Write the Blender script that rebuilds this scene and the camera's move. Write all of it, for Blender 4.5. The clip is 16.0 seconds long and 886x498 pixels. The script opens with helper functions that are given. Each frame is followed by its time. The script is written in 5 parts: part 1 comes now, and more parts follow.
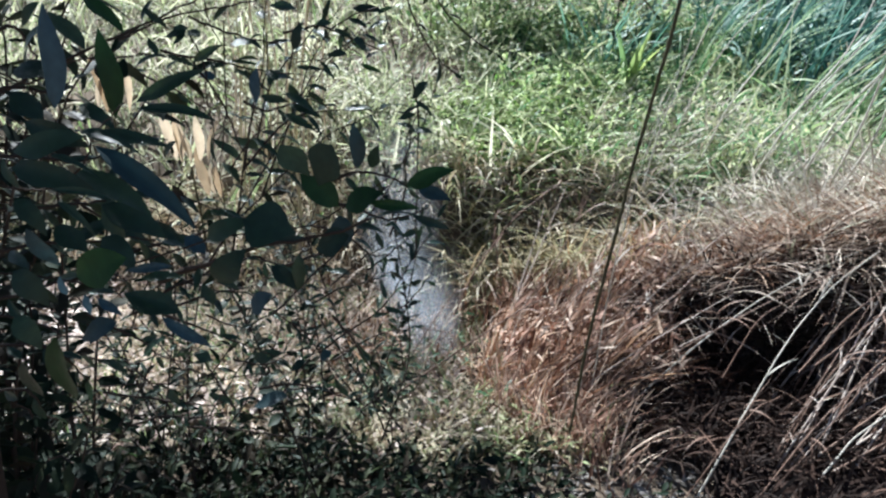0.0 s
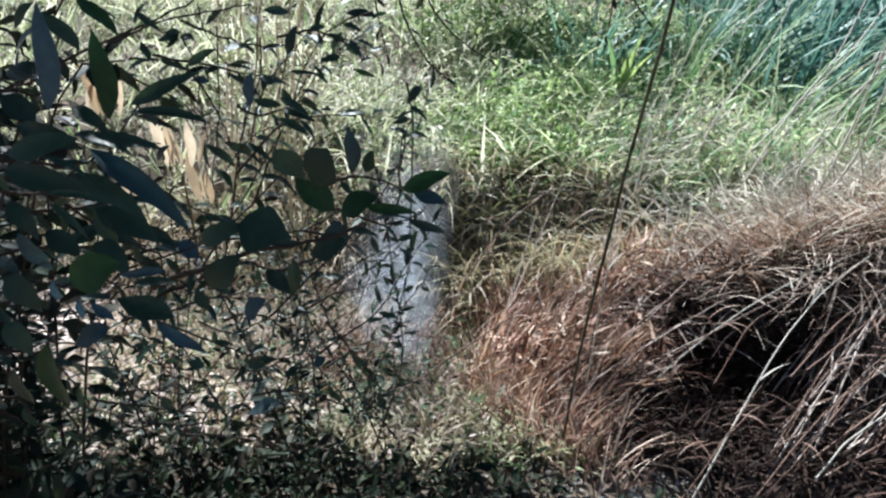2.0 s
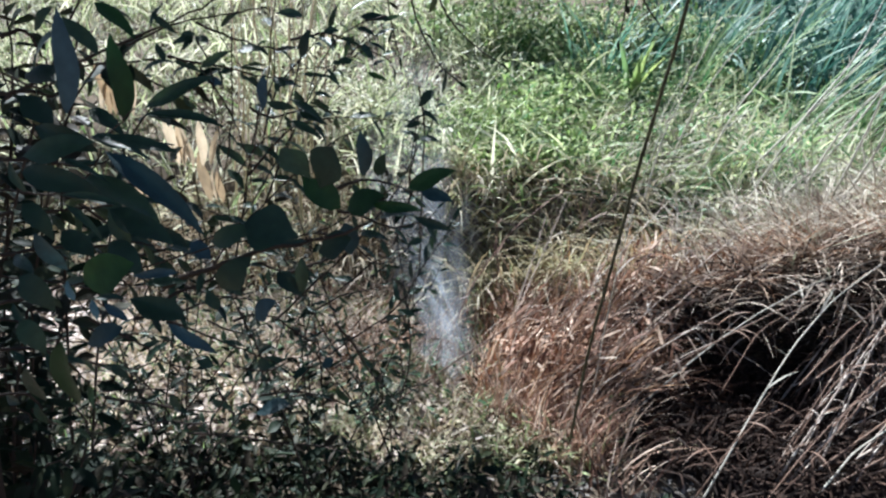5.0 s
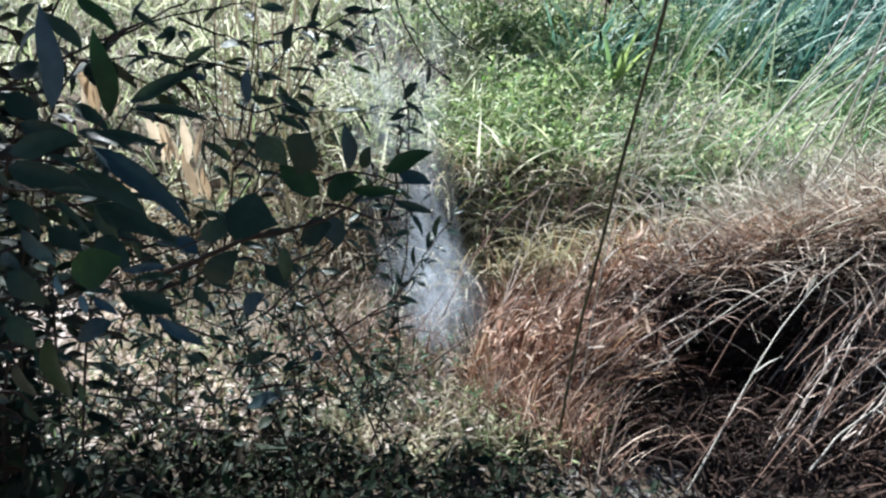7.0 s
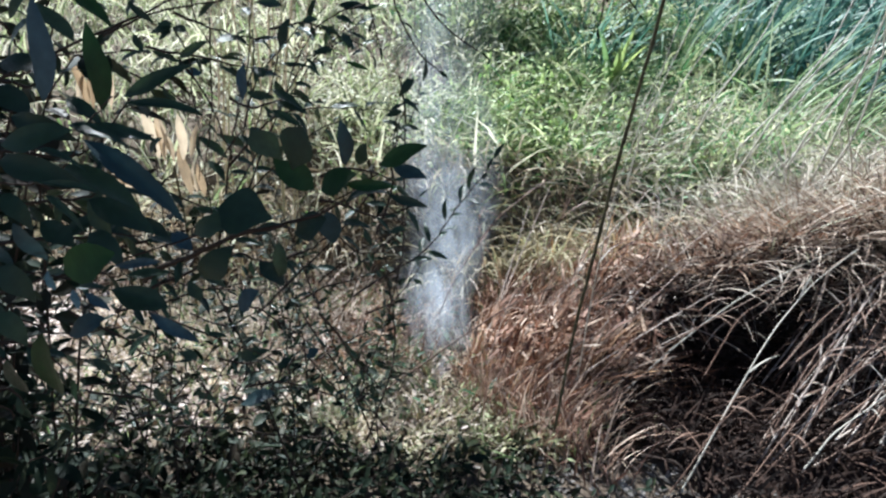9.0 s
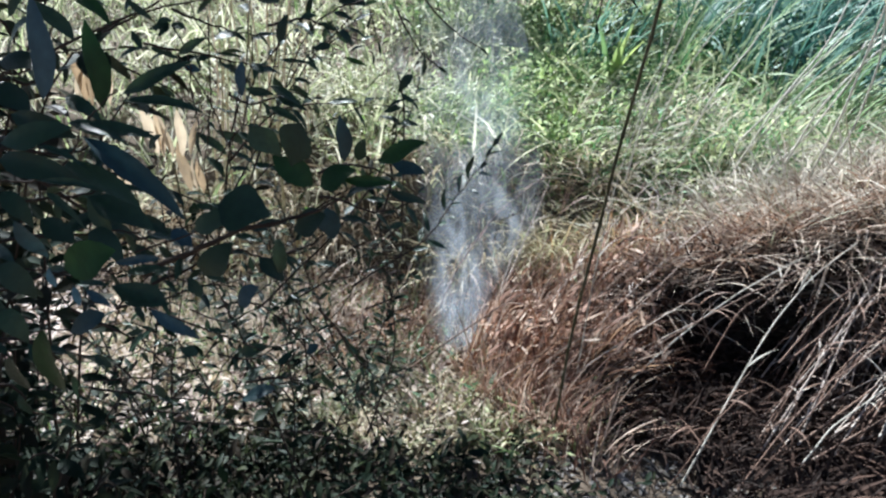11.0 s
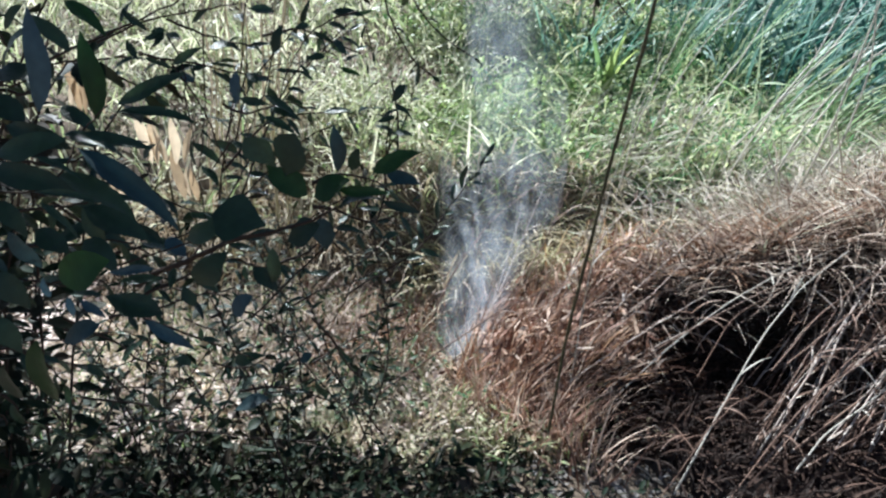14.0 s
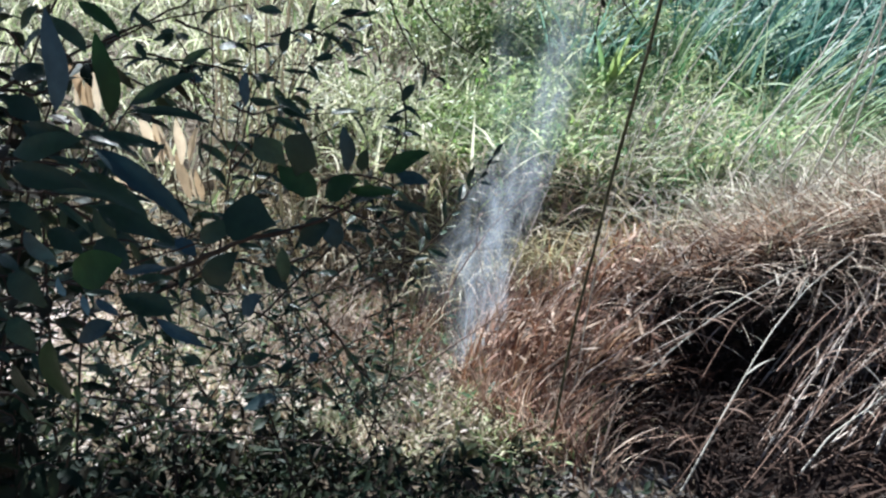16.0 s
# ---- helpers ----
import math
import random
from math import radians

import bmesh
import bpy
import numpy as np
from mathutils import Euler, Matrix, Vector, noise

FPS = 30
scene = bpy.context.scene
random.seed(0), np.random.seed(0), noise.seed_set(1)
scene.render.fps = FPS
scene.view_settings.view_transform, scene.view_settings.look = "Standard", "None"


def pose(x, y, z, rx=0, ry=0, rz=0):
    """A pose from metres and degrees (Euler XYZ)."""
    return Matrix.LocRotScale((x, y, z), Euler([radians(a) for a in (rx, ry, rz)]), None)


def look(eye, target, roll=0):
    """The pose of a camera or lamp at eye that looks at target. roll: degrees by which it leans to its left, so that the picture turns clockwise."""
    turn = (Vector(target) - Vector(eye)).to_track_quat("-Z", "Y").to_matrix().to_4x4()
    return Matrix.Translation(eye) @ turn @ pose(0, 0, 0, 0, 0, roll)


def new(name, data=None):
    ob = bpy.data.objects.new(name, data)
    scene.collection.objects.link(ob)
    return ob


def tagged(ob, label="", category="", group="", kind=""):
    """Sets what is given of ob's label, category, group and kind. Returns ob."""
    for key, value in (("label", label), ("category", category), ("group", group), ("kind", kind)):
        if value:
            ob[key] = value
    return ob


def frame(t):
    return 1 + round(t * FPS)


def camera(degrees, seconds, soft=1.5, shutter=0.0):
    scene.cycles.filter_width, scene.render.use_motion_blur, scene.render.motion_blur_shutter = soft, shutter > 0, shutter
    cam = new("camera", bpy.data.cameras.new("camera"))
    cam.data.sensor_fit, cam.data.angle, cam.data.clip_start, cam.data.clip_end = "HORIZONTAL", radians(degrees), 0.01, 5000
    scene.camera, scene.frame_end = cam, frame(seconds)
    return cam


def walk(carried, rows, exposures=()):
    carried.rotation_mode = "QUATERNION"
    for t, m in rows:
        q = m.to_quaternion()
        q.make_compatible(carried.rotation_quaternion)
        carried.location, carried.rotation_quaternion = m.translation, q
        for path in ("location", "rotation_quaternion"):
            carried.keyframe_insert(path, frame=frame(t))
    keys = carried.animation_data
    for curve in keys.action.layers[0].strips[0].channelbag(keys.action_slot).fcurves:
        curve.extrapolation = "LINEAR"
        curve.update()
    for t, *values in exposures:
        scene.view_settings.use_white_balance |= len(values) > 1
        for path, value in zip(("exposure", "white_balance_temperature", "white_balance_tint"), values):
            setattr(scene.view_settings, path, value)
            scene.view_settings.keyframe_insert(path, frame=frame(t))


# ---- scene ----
LENS = 64.0
cam = camera(LENS, 16.0, soft=2.4)
EYE = (0.0, 0.0, 1.6)
# seconds, yaw, pitch, roll, and the small drift of the place: a phone held at eye height
PATH = [
    (0, 1.72, -25.12, 0.31, 0.0066, 0.0073, 0.0003), (0.5, 2.32, -24.79, 0.10, 0.0036, 0.0097, -0.0001),
    (1, 2.12, -25.10, 0.19, 0.0064, 0.0101, -0.0029), (1.5, 1.60, -24.66, 0.36, 0.0057, 0.0097, -0.0015),
    (2, 1.02, -24.61, 0.13, 0.0017, 0.0099, -0.0031), (2.5, 2.00, -24.42, 0.49, -0.0002, 0.0079, -0.0023),
    (3, 2.27, -24.39, 0.06, 0.0001, 0.0103, -0.0015), (3.5, 2.25, -24.43, -0.14, 0.0019, 0.0097, -0.0019),
    (6, 1.58, -24.61, -0.16, -0.0009, 0.0076, 0.0022), (6.5, 0.74, -25.43, 0.51, 0.0008, 0.0028, -0.0023),
    (7, 0.67, -24.98, 0.20, 0.0022, 0.0005, 0.0005), (7.5, 0.26, -25.46, 0.24, 0.0032, 0.0032, -0.0024),
    (8, 0.11, -25.55, 0.29, 0.0033, 0.0048, -0.0041), (8.5, -0.02, -25.45, 0.16, 0.0038, 0.0047, -0.0030),
    (9, 0.48, -25.14, -0.16, 0.0020, 0.0036, -0.0022), (11.5, 0.33, -25.57, 0.05, 0.0028, 0.0013, -0.0006),
    (12, 0.23, -25.33, -0.05, 0.0015, 0.0046, -0.0007), (12.5, 0.27, -25.68, -0.03, 0.0011, 0.0036, -0.0004),
    (13, 0.28, -25.29, -0.31, 0.0003, 0.0023, 0.0006), (13.5, -0.12, -24.66, -0.42, 0.0032, -0.0006, 0.0029),
    (14, -0.06, -24.90, -0.19, 0.0033, -0.0011, 0.0025), (14.5, 0.00, -25.00, -0.00, 0.0000, -0.0000, -0.0000),
    (15, 0.11, -24.79, 0.11, -0.0010, -0.0054, 0.0020), (15.5, 0.23, -25.19, 0.26, -0.0040, -0.0054, 0.0010),
    (16, 0.15, -24.83, -0.11, -0.0034, -0.0031, 0.0022),
]
walk(cam, [(t, pose(EYE[0] + dx, EYE[1] + dy, EYE[2] + dz, 90 + pitch, roll, yaw)) for t, yaw, pitch, roll, dx, dy, dz in PATH], [(0, 1.36, 5480, 7), (16, 1.36, 5480, 7)])

# ---- world, sun ----
SUN_FROM = Vector((-0.42, 0.74, 0.80)).normalized()
world = bpy.data.worlds.new("sky")
scene.world = world
world.use_nodes = True
wn = world.node_tree
sky = wn.nodes.new("ShaderNodeTexSky")
sky.sky_type, sky.sun_disc = "NISHITA", False
sky.sun_elevation = math.asin(SUN_FROM.z)
sky.sun_rotation = math.atan2(SUN_FROM.x, SUN_FROM.y)
wn.links.new(sky.outputs[0], wn.nodes["Background"].inputs[0])
wn.nodes["Background"].inputs[1].default_value = 0.03
sun = new("sun", bpy.data.lights.new("sun", "SUN"))
sun.data.energy, sun.data.angle, sun.data.color = 5.0, radians(0.5), (1.0, 0.95, 0.86)
sun.matrix_world = look(SUN_FROM * 20, (0, 0, 0))


# ---- materials ----
def material(name, colours, rough=0.7, through_light=0.0, by="island", grain=60.0, spec=0.3, relief=0.15):
    """Colours picked piece by piece at random, with a fine grain and a broad fade on top; through_light: share of light let through."""
    m = bpy.data.materials.new(name)
    m.use_nodes = True
    n, ln = m.node_tree.nodes, m.node_tree.links
    bsdf, out = n["Principled BSDF"], n["Material Output"]
    ramp = n.new("ShaderNodeValToRGB")
    while len(ramp.color_ramp.elements) < len(colours):
        ramp.color_ramp.elements.new(0.5)
    for i, c in enumerate(colours):
        e = ramp.color_ramp.elements[i]
        e.position, e.color = i / max(1, len(colours) - 1), (*c, 1)
    co = n.new("ShaderNodeTexCoord")
    broad, fine = n.new("ShaderNodeTexNoise"), n.new("ShaderNodeTexNoise")
    broad.inputs["Scale"].default_value, broad.inputs["Detail"].default_value = grain * 0.06, 4
    fine.inputs["Scale"].default_value, fine.inputs["Detail"].default_value = grain, 5
    ln.new(co.outputs["Object"], broad.inputs["Vector"])
    ln.new(co.outputs["Object"], fine.inputs["Vector"])
    if by == "island":
        pick = n.new("ShaderNodeNewGeometry").outputs["Random Per Island"]
    elif by == "object":
        pick = n.new("ShaderNodeObjectInfo").outputs["Random"]
    else:
        pick = broad.outputs["Fac"]
    mixer = n.new("ShaderNodeMath")
    mixer.operation = "MULTIPLY_ADD"
    ln.new(fine.outputs["Fac"], mixer.inputs[0])
    mixer.inputs[1].default_value = 0.30
    ln.new(pick, mixer.inputs[2])
    shift = n.new("ShaderNodeMath")
    shift.operation = "SUBTRACT"
    ln.new(mixer.outputs[0], shift.inputs[0])
    shift.inputs[1].default_value = 0.15
    ln.new(shift.outputs[0], ramp.inputs[0])
    value = n.new("ShaderNodeHueSaturation")
    span = n.new("ShaderNodeMapRange")
    span.inputs["From Min"].default_value, span.inputs["From Max"].default_value = 0.3, 0.7
    span.inputs["To Min"].default_value, span.inputs["To Max"].default_value = 0.75, 1.2
    ln.new(broad.outputs["Fac"], span.inputs[0])
    ln.new(span.outputs[0], value.inputs["Value"])
    ln.new(ramp.outputs[0], value.inputs["Color"])
    ln.new(value.outputs[0], bsdf.inputs["Base Color"])
    bsdf.inputs["Roughness"].default_value = rough
    bsdf.inputs["Specular IOR Level"].default_value = spec
    if relief:
        bump = n.new("ShaderNodeBump")
        bump.inputs["Strength"].default_value, bump.inputs["Distance"].default_value = relief, 0.004
        ln.new(fine.outputs["Fac"], bump.inputs["Height"])
        ln.new(bump.outputs[0], bsdf.inputs["Normal"])
    if through_light:
        thin, mix = n.new("ShaderNodeBsdfTranslucent"), n.new("ShaderNodeMixShader")
        hue = n.new("ShaderNodeHueSaturation")
        hue.inputs["Saturation"].default_value, hue.inputs["Value"].default_value = 1.1, 1.3
        ln.new(value.outputs[0], hue.inputs["Color"])
        ln.new(hue.outputs[0], thin.inputs["Color"])
        mix.inputs[0].default_value = through_light
        ln.new(bsdf.outputs[0], mix.inputs[1])
        ln.new(thin.outputs[0], mix.inputs[2])
        ln.new(mix.outputs[0], out.inputs["Surface"])
    return m


M_SOIL = material("soil", [(0.06, 0.045, 0.032), (0.14, 0.105, 0.075), (0.27, 0.22, 0.16)], 0.95, by="broad", grain=90, relief=0.6)
M_LITTER = material("leaf litter", [(0.20, 0.135, 0.11), (0.50, 0.40, 0.35), (0.80, 0.70, 0.64), (0.62, 0.52, 0.42)], 0.8, 0.15)
M_CHIP = material("pale litter", [(0.03, 0.026, 0.022), (0.10, 0.085, 0.075), (0.36, 0.33, 0.30)], 0.85, 0.1)
M_STRAW = material("bleached straw", [(0.30, 0.22, 0.14), (0.52, 0.42, 0.30), (0.66, 0.58, 0.46), (0.55, 0.50, 0.36)], 0.6, 0.25)
M_RUST = material("russet dry blades", [(0.045, 0.022, 0.016), (0.11, 0.052, 0.034), (0.31, 0.17, 0.10), (0.64, 0.45, 0.31)], 0.65, 0.25)
# near black, so that the mound's inner shade lies in the colour
M_SHADE_THATCH = material("shade-dark thatch", [(0.015, 0.010, 0.008), (0.035, 0.021, 0.016), (0.085, 0.05, 0.036)], 0.9, 0.05)
M_CREST = material("bleached crest straw", [(0.20, 0.135, 0.10), (0.45, 0.355, 0.285), (0.68, 0.59, 0.49)], 0.6, 0.25)
M_RIDGE = material("bleached ridge straw", [(0.22, 0.17, 0.13), (0.50, 0.44, 0.36), (0.72, 0.67, 0.58), (0.36, 0.38, 0.24)], 0.6, 0.25)
M_BLEACH = material("bleached stalk", [(0.40, 0.36, 0.29), (0.60, 0.56, 0.48), (0.74, 0.70, 0.62)], 0.5, 0.15)
M_STALK = material("weathered stalk", [(0.025, 0.014, 0.010), (0.07, 0.038, 0.027), (0.17, 0.095, 0.066), (0.36, 0.25, 0.19), (0.66, 0.56, 0.48)], 0.55, 0.1, by="island", grain=80)
M_MOTTLE = material("mottled pale stalk", [(0.12, 0.075, 0.055), (0.40, 0.30, 0.24), (0.62, 0.53, 0.46), (0.76, 0.70, 0.63)], 0.5, 0.1, grain=80)
M_SHEATH = material("tan leaf sheath", [(0.10, 0.05, 0.036), (0.31, 0.17, 0.118), (0.54, 0.365, 0.265), (0.74, 0.60, 0.48)], 0.6, 0.25)
M_GRASS = material("green grass", [(0.05, 0.14, 0.055), (0.18, 0.31, 0.145), (0.50, 0.54, 0.29), (0.74, 0.71, 0.51)], 0.5, 0.4)
M_PALE = material("pale grass", [(0.13, 0.19, 0.08), (0.40, 0.43, 0.25), (0.60, 0.59, 0.43), (0.72, 0.68, 0.56)], 0.55, 0.4)
# darker blue-green puts the shade on the tall grass into its colour
M_TEAL = material("shade-toned grass", [(0.028, 0.075, 0.065), (0.07, 0.155, 0.13), (0.14, 0.26, 0.21), (0.31, 0.43, 0.36)], 0.45, 0.3)
M_OLIVE = material("half dry grass", [(0.09, 0.08, 0.04), (0.28, 0.25, 0.13), (0.54, 0.48, 0.33), (0.28, 0.34, 0.15)], 0.6, 0.3)
M_HERB = material("herb leaves", [(0.11, 0.20, 0.055), (0.35, 0.45, 0.18), (0.62, 0.66, 0.40)], 0.5, 0.4)
M_BUSH = material("bush leaves", [(0.04, 0.09, 0.035), (0.20, 0.28, 0.11), (0.50, 0.55, 0.30)], 0.5, 0.3)
M_LIME = material("bright broad leaf", [(0.16, 0.26, 0.12), (0.26, 0.36, 0.15), (0.42, 0.48, 0.19)], 0.5, 0.5, by="object", grain=30)
M_LEAF = material("dark glossy leaf", [(0.014, 0.034, 0.018), (0.026, 0.055, 0.028), (0.045, 0.080, 0.038)], 0.36, 0.10, by="object", grain=90, spec=0.5, relief=0.25)
# brighter green copy of the dark leaf: sunlight put into its colour
M_SUNLIT = material("sunlit green leaf", [(0.022, 0.058, 0.018), (0.036, 0.085, 0.024)], 0.45, 0.14, by="object", grain=90, spec=0.3)
# the next two leaf colours carry the blue sheen of the sky
M_BLUE = material("sky-sheen bluish leaf", [(0.022, 0.050, 0.055), (0.036, 0.072, 0.078)], 0.45, 0.1, by="object", grain=90, spec=0.4)
M_SKYLIT = material("skylit pale leaf", [(0.045, 0.088, 0.115), (0.075, 0.125, 0.155)], 0.5, 0.1, by="object", grain=90, spec=0.3)
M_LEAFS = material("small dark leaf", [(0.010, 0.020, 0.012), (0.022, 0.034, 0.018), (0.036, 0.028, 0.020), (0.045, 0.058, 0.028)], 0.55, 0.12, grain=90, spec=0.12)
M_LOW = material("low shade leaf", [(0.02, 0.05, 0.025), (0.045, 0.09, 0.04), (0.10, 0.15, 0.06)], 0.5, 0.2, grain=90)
M_BARK = material("twig bark", [(0.03, 0.021, 0.017), (0.08, 0.055, 0.042)], 0.85, by="broad", grain=120, relief=0.5)
M_CANE = material("cane", [(0.03, 0.028, 0.015), (0.09, 0.08, 0.04), (0.20, 0.17, 0.09)], 0.6, by="broad", grain=150, relief=0.4)
M_BROWNLEAF = material("dry broad leaf", [(0.38, 0.28, 0.18), (0.56, 0.45, 0.32), (0.70, 0.60, 0.46)], 0.7, 0.3, by="object", grain=40)


# ---- mesh helpers ----
def mesh_from(name, verts, quads, mat=None, smooth=True):
    me = bpy.data.meshes.new(name)
    verts, quads = np.asarray(verts, np.float32), np.asarray(quads, np.int32)
    k = quads.shape[1]
    me.vertices.add(len(verts))
    me.vertices.foreach_set("co", verts.ravel())
    me.loops.add(quads.size)
    me.loops.foreach_set("vertex_index", quads.ravel())
    me.polygons.add(len(quads))
    me.polygons.foreach_set("loop_start", np.arange(0, quads.size, k, dtype=np.int32))
    me.polygons.foreach_set("loop_total", np.full(len(quads), k, np.int32))
    me.polygons.foreach_set("use_smooth", np.full(len(quads), smooth))
    me.update(calc_edges=True)
    me.validate()
    if mat:
        me.materials.append(mat)
    return me


def join(pieces):
    vs, fs, base = [], [], 0
    for v, f in pieces:
        vs.append(np.asarray(v))
        fs.append(np.asarray(f) + base)
        base += len(v)
    return np.concatenate(vs), np.concatenate(fs)


def blades(roots, az, length, lean, curl, width, twist, segs=5, power=1.4):
    """Ribbon blades: each bows over from its lean by its curl towards its azimuth and narrows to the tip."""
    n = len(roots)
    s = np.linspace(0, 1, segs + 1)
    tilt = lean[:, None] + curl[:, None] * s[None] ** power
    d = np.stack([np.cos(az)[:, None] * np.sin(tilt), np.sin(az)[:, None] * np.sin(tilt), np.cos(tilt)], -1)
    step = (length / segs)[:, None, None] * (d[:, 1:] + d[:, :-1]) / 2
    p = np.concatenate([np.zeros((n, 1, 3)), np.cumsum(step, 1)], 1) + roots[:, None]
    side = np.stack([-np.sin(az), np.cos(az), np.zeros(n)], -1)[:, None] * np.ones((1, segs + 1, 1))
    up = np.cross(d, side)
    tw = twist[:, None, None] * (0.6 + 0.4 * s[None, :, None])
    side = side * np.cos(tw) + up * np.sin(tw)
    w = (width[:, None] * np.clip(1.0 - s[None] ** 2.2, 0.06, 1) * (0.65 + 0.35 * np.minimum(1, s[None] * 4)))[:, :, None] / 2
    v = np.stack([p - side * w, p + side * w], 2).reshape(-1, 3)
    b = (np.arange(n) * 2 * (segs + 1))[:, None] + np.arange(segs)[None] * 2
    q = np.stack([b, b + 1, b + 3, b + 2], -1).reshape(-1, 4)
    return v, q


def tube(points, radii, sides=6):
    p = np.asarray(points, float)
    d = np.gradient(p, axis=0)
    d /= np.linalg.norm(d, axis=1)[:, None] + 1e-9
    ref = np.array([0.31, 0.23, 0.92]) if abs(d[0][2]) < 0.8 else np.array([0.95, 0.2, 0.1])
    a = np.cross(d, ref)
    a /= np.linalg.norm(a, axis=1)[:, None] + 1e-9
    b = np.cross(d, a)
    th = np.linspace(0, 2 * np.pi, sides, endpoint=False)
    ring = a[:, None] * np.cos(th)[None, :, None] + b[:, None] * np.sin(th)[None, :, None]
    v = (p[:, None] + ring * np.asarray(radii)[:, None, None]).reshape(-1, 3)
    q = []
    for i in range(len(p) - 1):
        for j in range(sides):
            k = (j + 1) % sides
            q.append((i * sides + j, i * sides + k, (i + 1) * sides + k, (i + 1) * sides + j))
    return v, np.array(q)


def smooth_line(points, n, wobble=0.0, rng=None):
    """A rounded line through a few points, with a slight natural wobble."""
    p = np.asarray(points, float)
    k = np.concatenate([[0], np.cumsum(np.linalg.norm(np.diff(p, axis=0), axis=1))])
    s = np.linspace(0, k[-1], n)
    q = np.stack([np.interp(s, k, p[:, i]) for i in range(3)], 1)
    for _ in range(2):
        q[1:-1] = (q[:-2] + 2 * q[1:-1] + q[2:]) / 4
    if wobble and rng is not None:
        q[1:] += np.cumsum(rng.normal(0, wobble, (n - 1, 3)), 0) * np.linspace(0.3, 1, n - 1)[:, None]
    return q


def leaf_shape(length, width, widest=0.45, droop=0.25, fold=0.18, wave=0.0, rows=7, stalk=0.08, bend=0.0):
    """One leaf along +y from its stalk: folded on the midrib, arched, pointed."""
    v, q = [], []
    for i in range(rows + 1):
        s = i / rows
        w = width / 2 * max(0.03, math.sin(math.pi * s ** (math.log(0.5) / math.log(widest))) ** 0.8)
        y = length * (stalk + (1 - stalk) * s)
        z = -droop * length * s * s
        for u in (-1, -0.5, 0, 0.5, 1):
            v.append((u * w * (1 + 0.18 * u * math.sin(s * 5)) + bend * length * s * s, y, z + fold * abs(u) * w + wave * width * math.sin(s * 9 + u * 2) * abs(u)))
    for i in range(rows):
        for j in range(4):
            a = i * 5 + j
            q.append((a, a + 1, a + 6, a + 5))
    sv, sq = tube([(0, -0.002, 0.001), (0, length * (stalk + 0.02), 0)], [0.0011, 0.0009], 5)
    rib, rq = tube([(bend * length * s * s, length * (stalk + (1 - stalk) * s), -droop * length * s * s - 0.0003) for s in (0, 0.3, 0.6, 0.9)], [0.0011, 0.0009, 0.0007, 0.0003], 4)
    return join([(v, q), (sv, sq), (rib, rq)])


def part(name, data, parent, label="", at=None, kind=""):
    ob = new(name, data)
    ob.parent = parent
    if at is not None:
        ob.matrix_basis = at
    return tagged(ob, label, kind=kind)


def thing(name, at, label, category, group="", kind=""):
    ob = new(name)
    ob.empty_display_size = 0.05
    ob.matrix_basis = Matrix.Translation(at)
    return tagged(ob, label, category, group, kind)


def ease(a, b, v):
    s = np.clip((v - a) / (b - a), 0, 1)
    return s * s * (3 - 2 * s)


# ---- ground: a flat foreground, a low earth bank, then a grassy slope ----
def lie(x, y):
    x, y = np.asarray(x, float), np.asarray(y, float)
    edge = 2.95 + 0.10 * np.sin(x * 2.3 + 0.5) + 0.05 * np.sin(x * 5.1)
    z = 0.42 * ease(edge, edge + 0.40 + 0.60 * ease(-0.15, -0.75, x), y)
    front = 2.56 - 0.26 * ease(0.3, 1.0, x) + 0.04 * np.sin(x * 6.1) + 0.03 * np.sin(x * 2.7)
    mound = np.clip(0.38 * (x - 0.20), 0, 0.68) * ease(front, front + 0.16, y) * (1 - ease(2.75, 3.4, y)) * (1 - ease(3.0, 5.0, x))
    z = np.maximum(z, mound)
    z = z + 0.22 * np.clip(y - 3.4, 0, 12) * (1 - 0.5 * ease(9, 18, y))
    near = np.exp(-((x / 9) ** 2 + ((y - 3) / 9) ** 2))
    return z + near * (0.025 * np.sin(x * 3.7 + 1) * np.sin(y * 4.3) + 0.012 * np.sin(x * 11) * np.sin(y * 9.7 + 2))


def build_ground():
    g = np.concatenate([-np.geomspace(400, 4.2, 16), np.linspace(-4, 5, 181), np.geomspace(5.2, 400, 16)])
    h = np.concatenate([-np.geomspace(400, 1.2, 14), np.linspace(-1, 8, 181), np.geomspace(8.3, 600, 20)])
    X, Y = np.meshgrid(g, h)
    Z = lie(X, Y)
    v = np.stack([X, Y, Z], -1).reshape(-1, 3)
    nx, ny = len(g), len(h)
    i = (np.arange(ny - 1)[:, None] * nx + np.arange(nx - 1)[None]).ravel()
    q = np.stack([i, i + 1, i + nx + 1, i + nx], -1)
    tagged(new("ground", mesh_from("ground", v, q, M_SOIL)), "dry pale brown earth with a low bank and grassy slope", "ground", kind="structure")


build_ground()


def on_ground(x, y, lift=0.0):
    return np.stack([x, y, lie(x, y) + lift], -1)


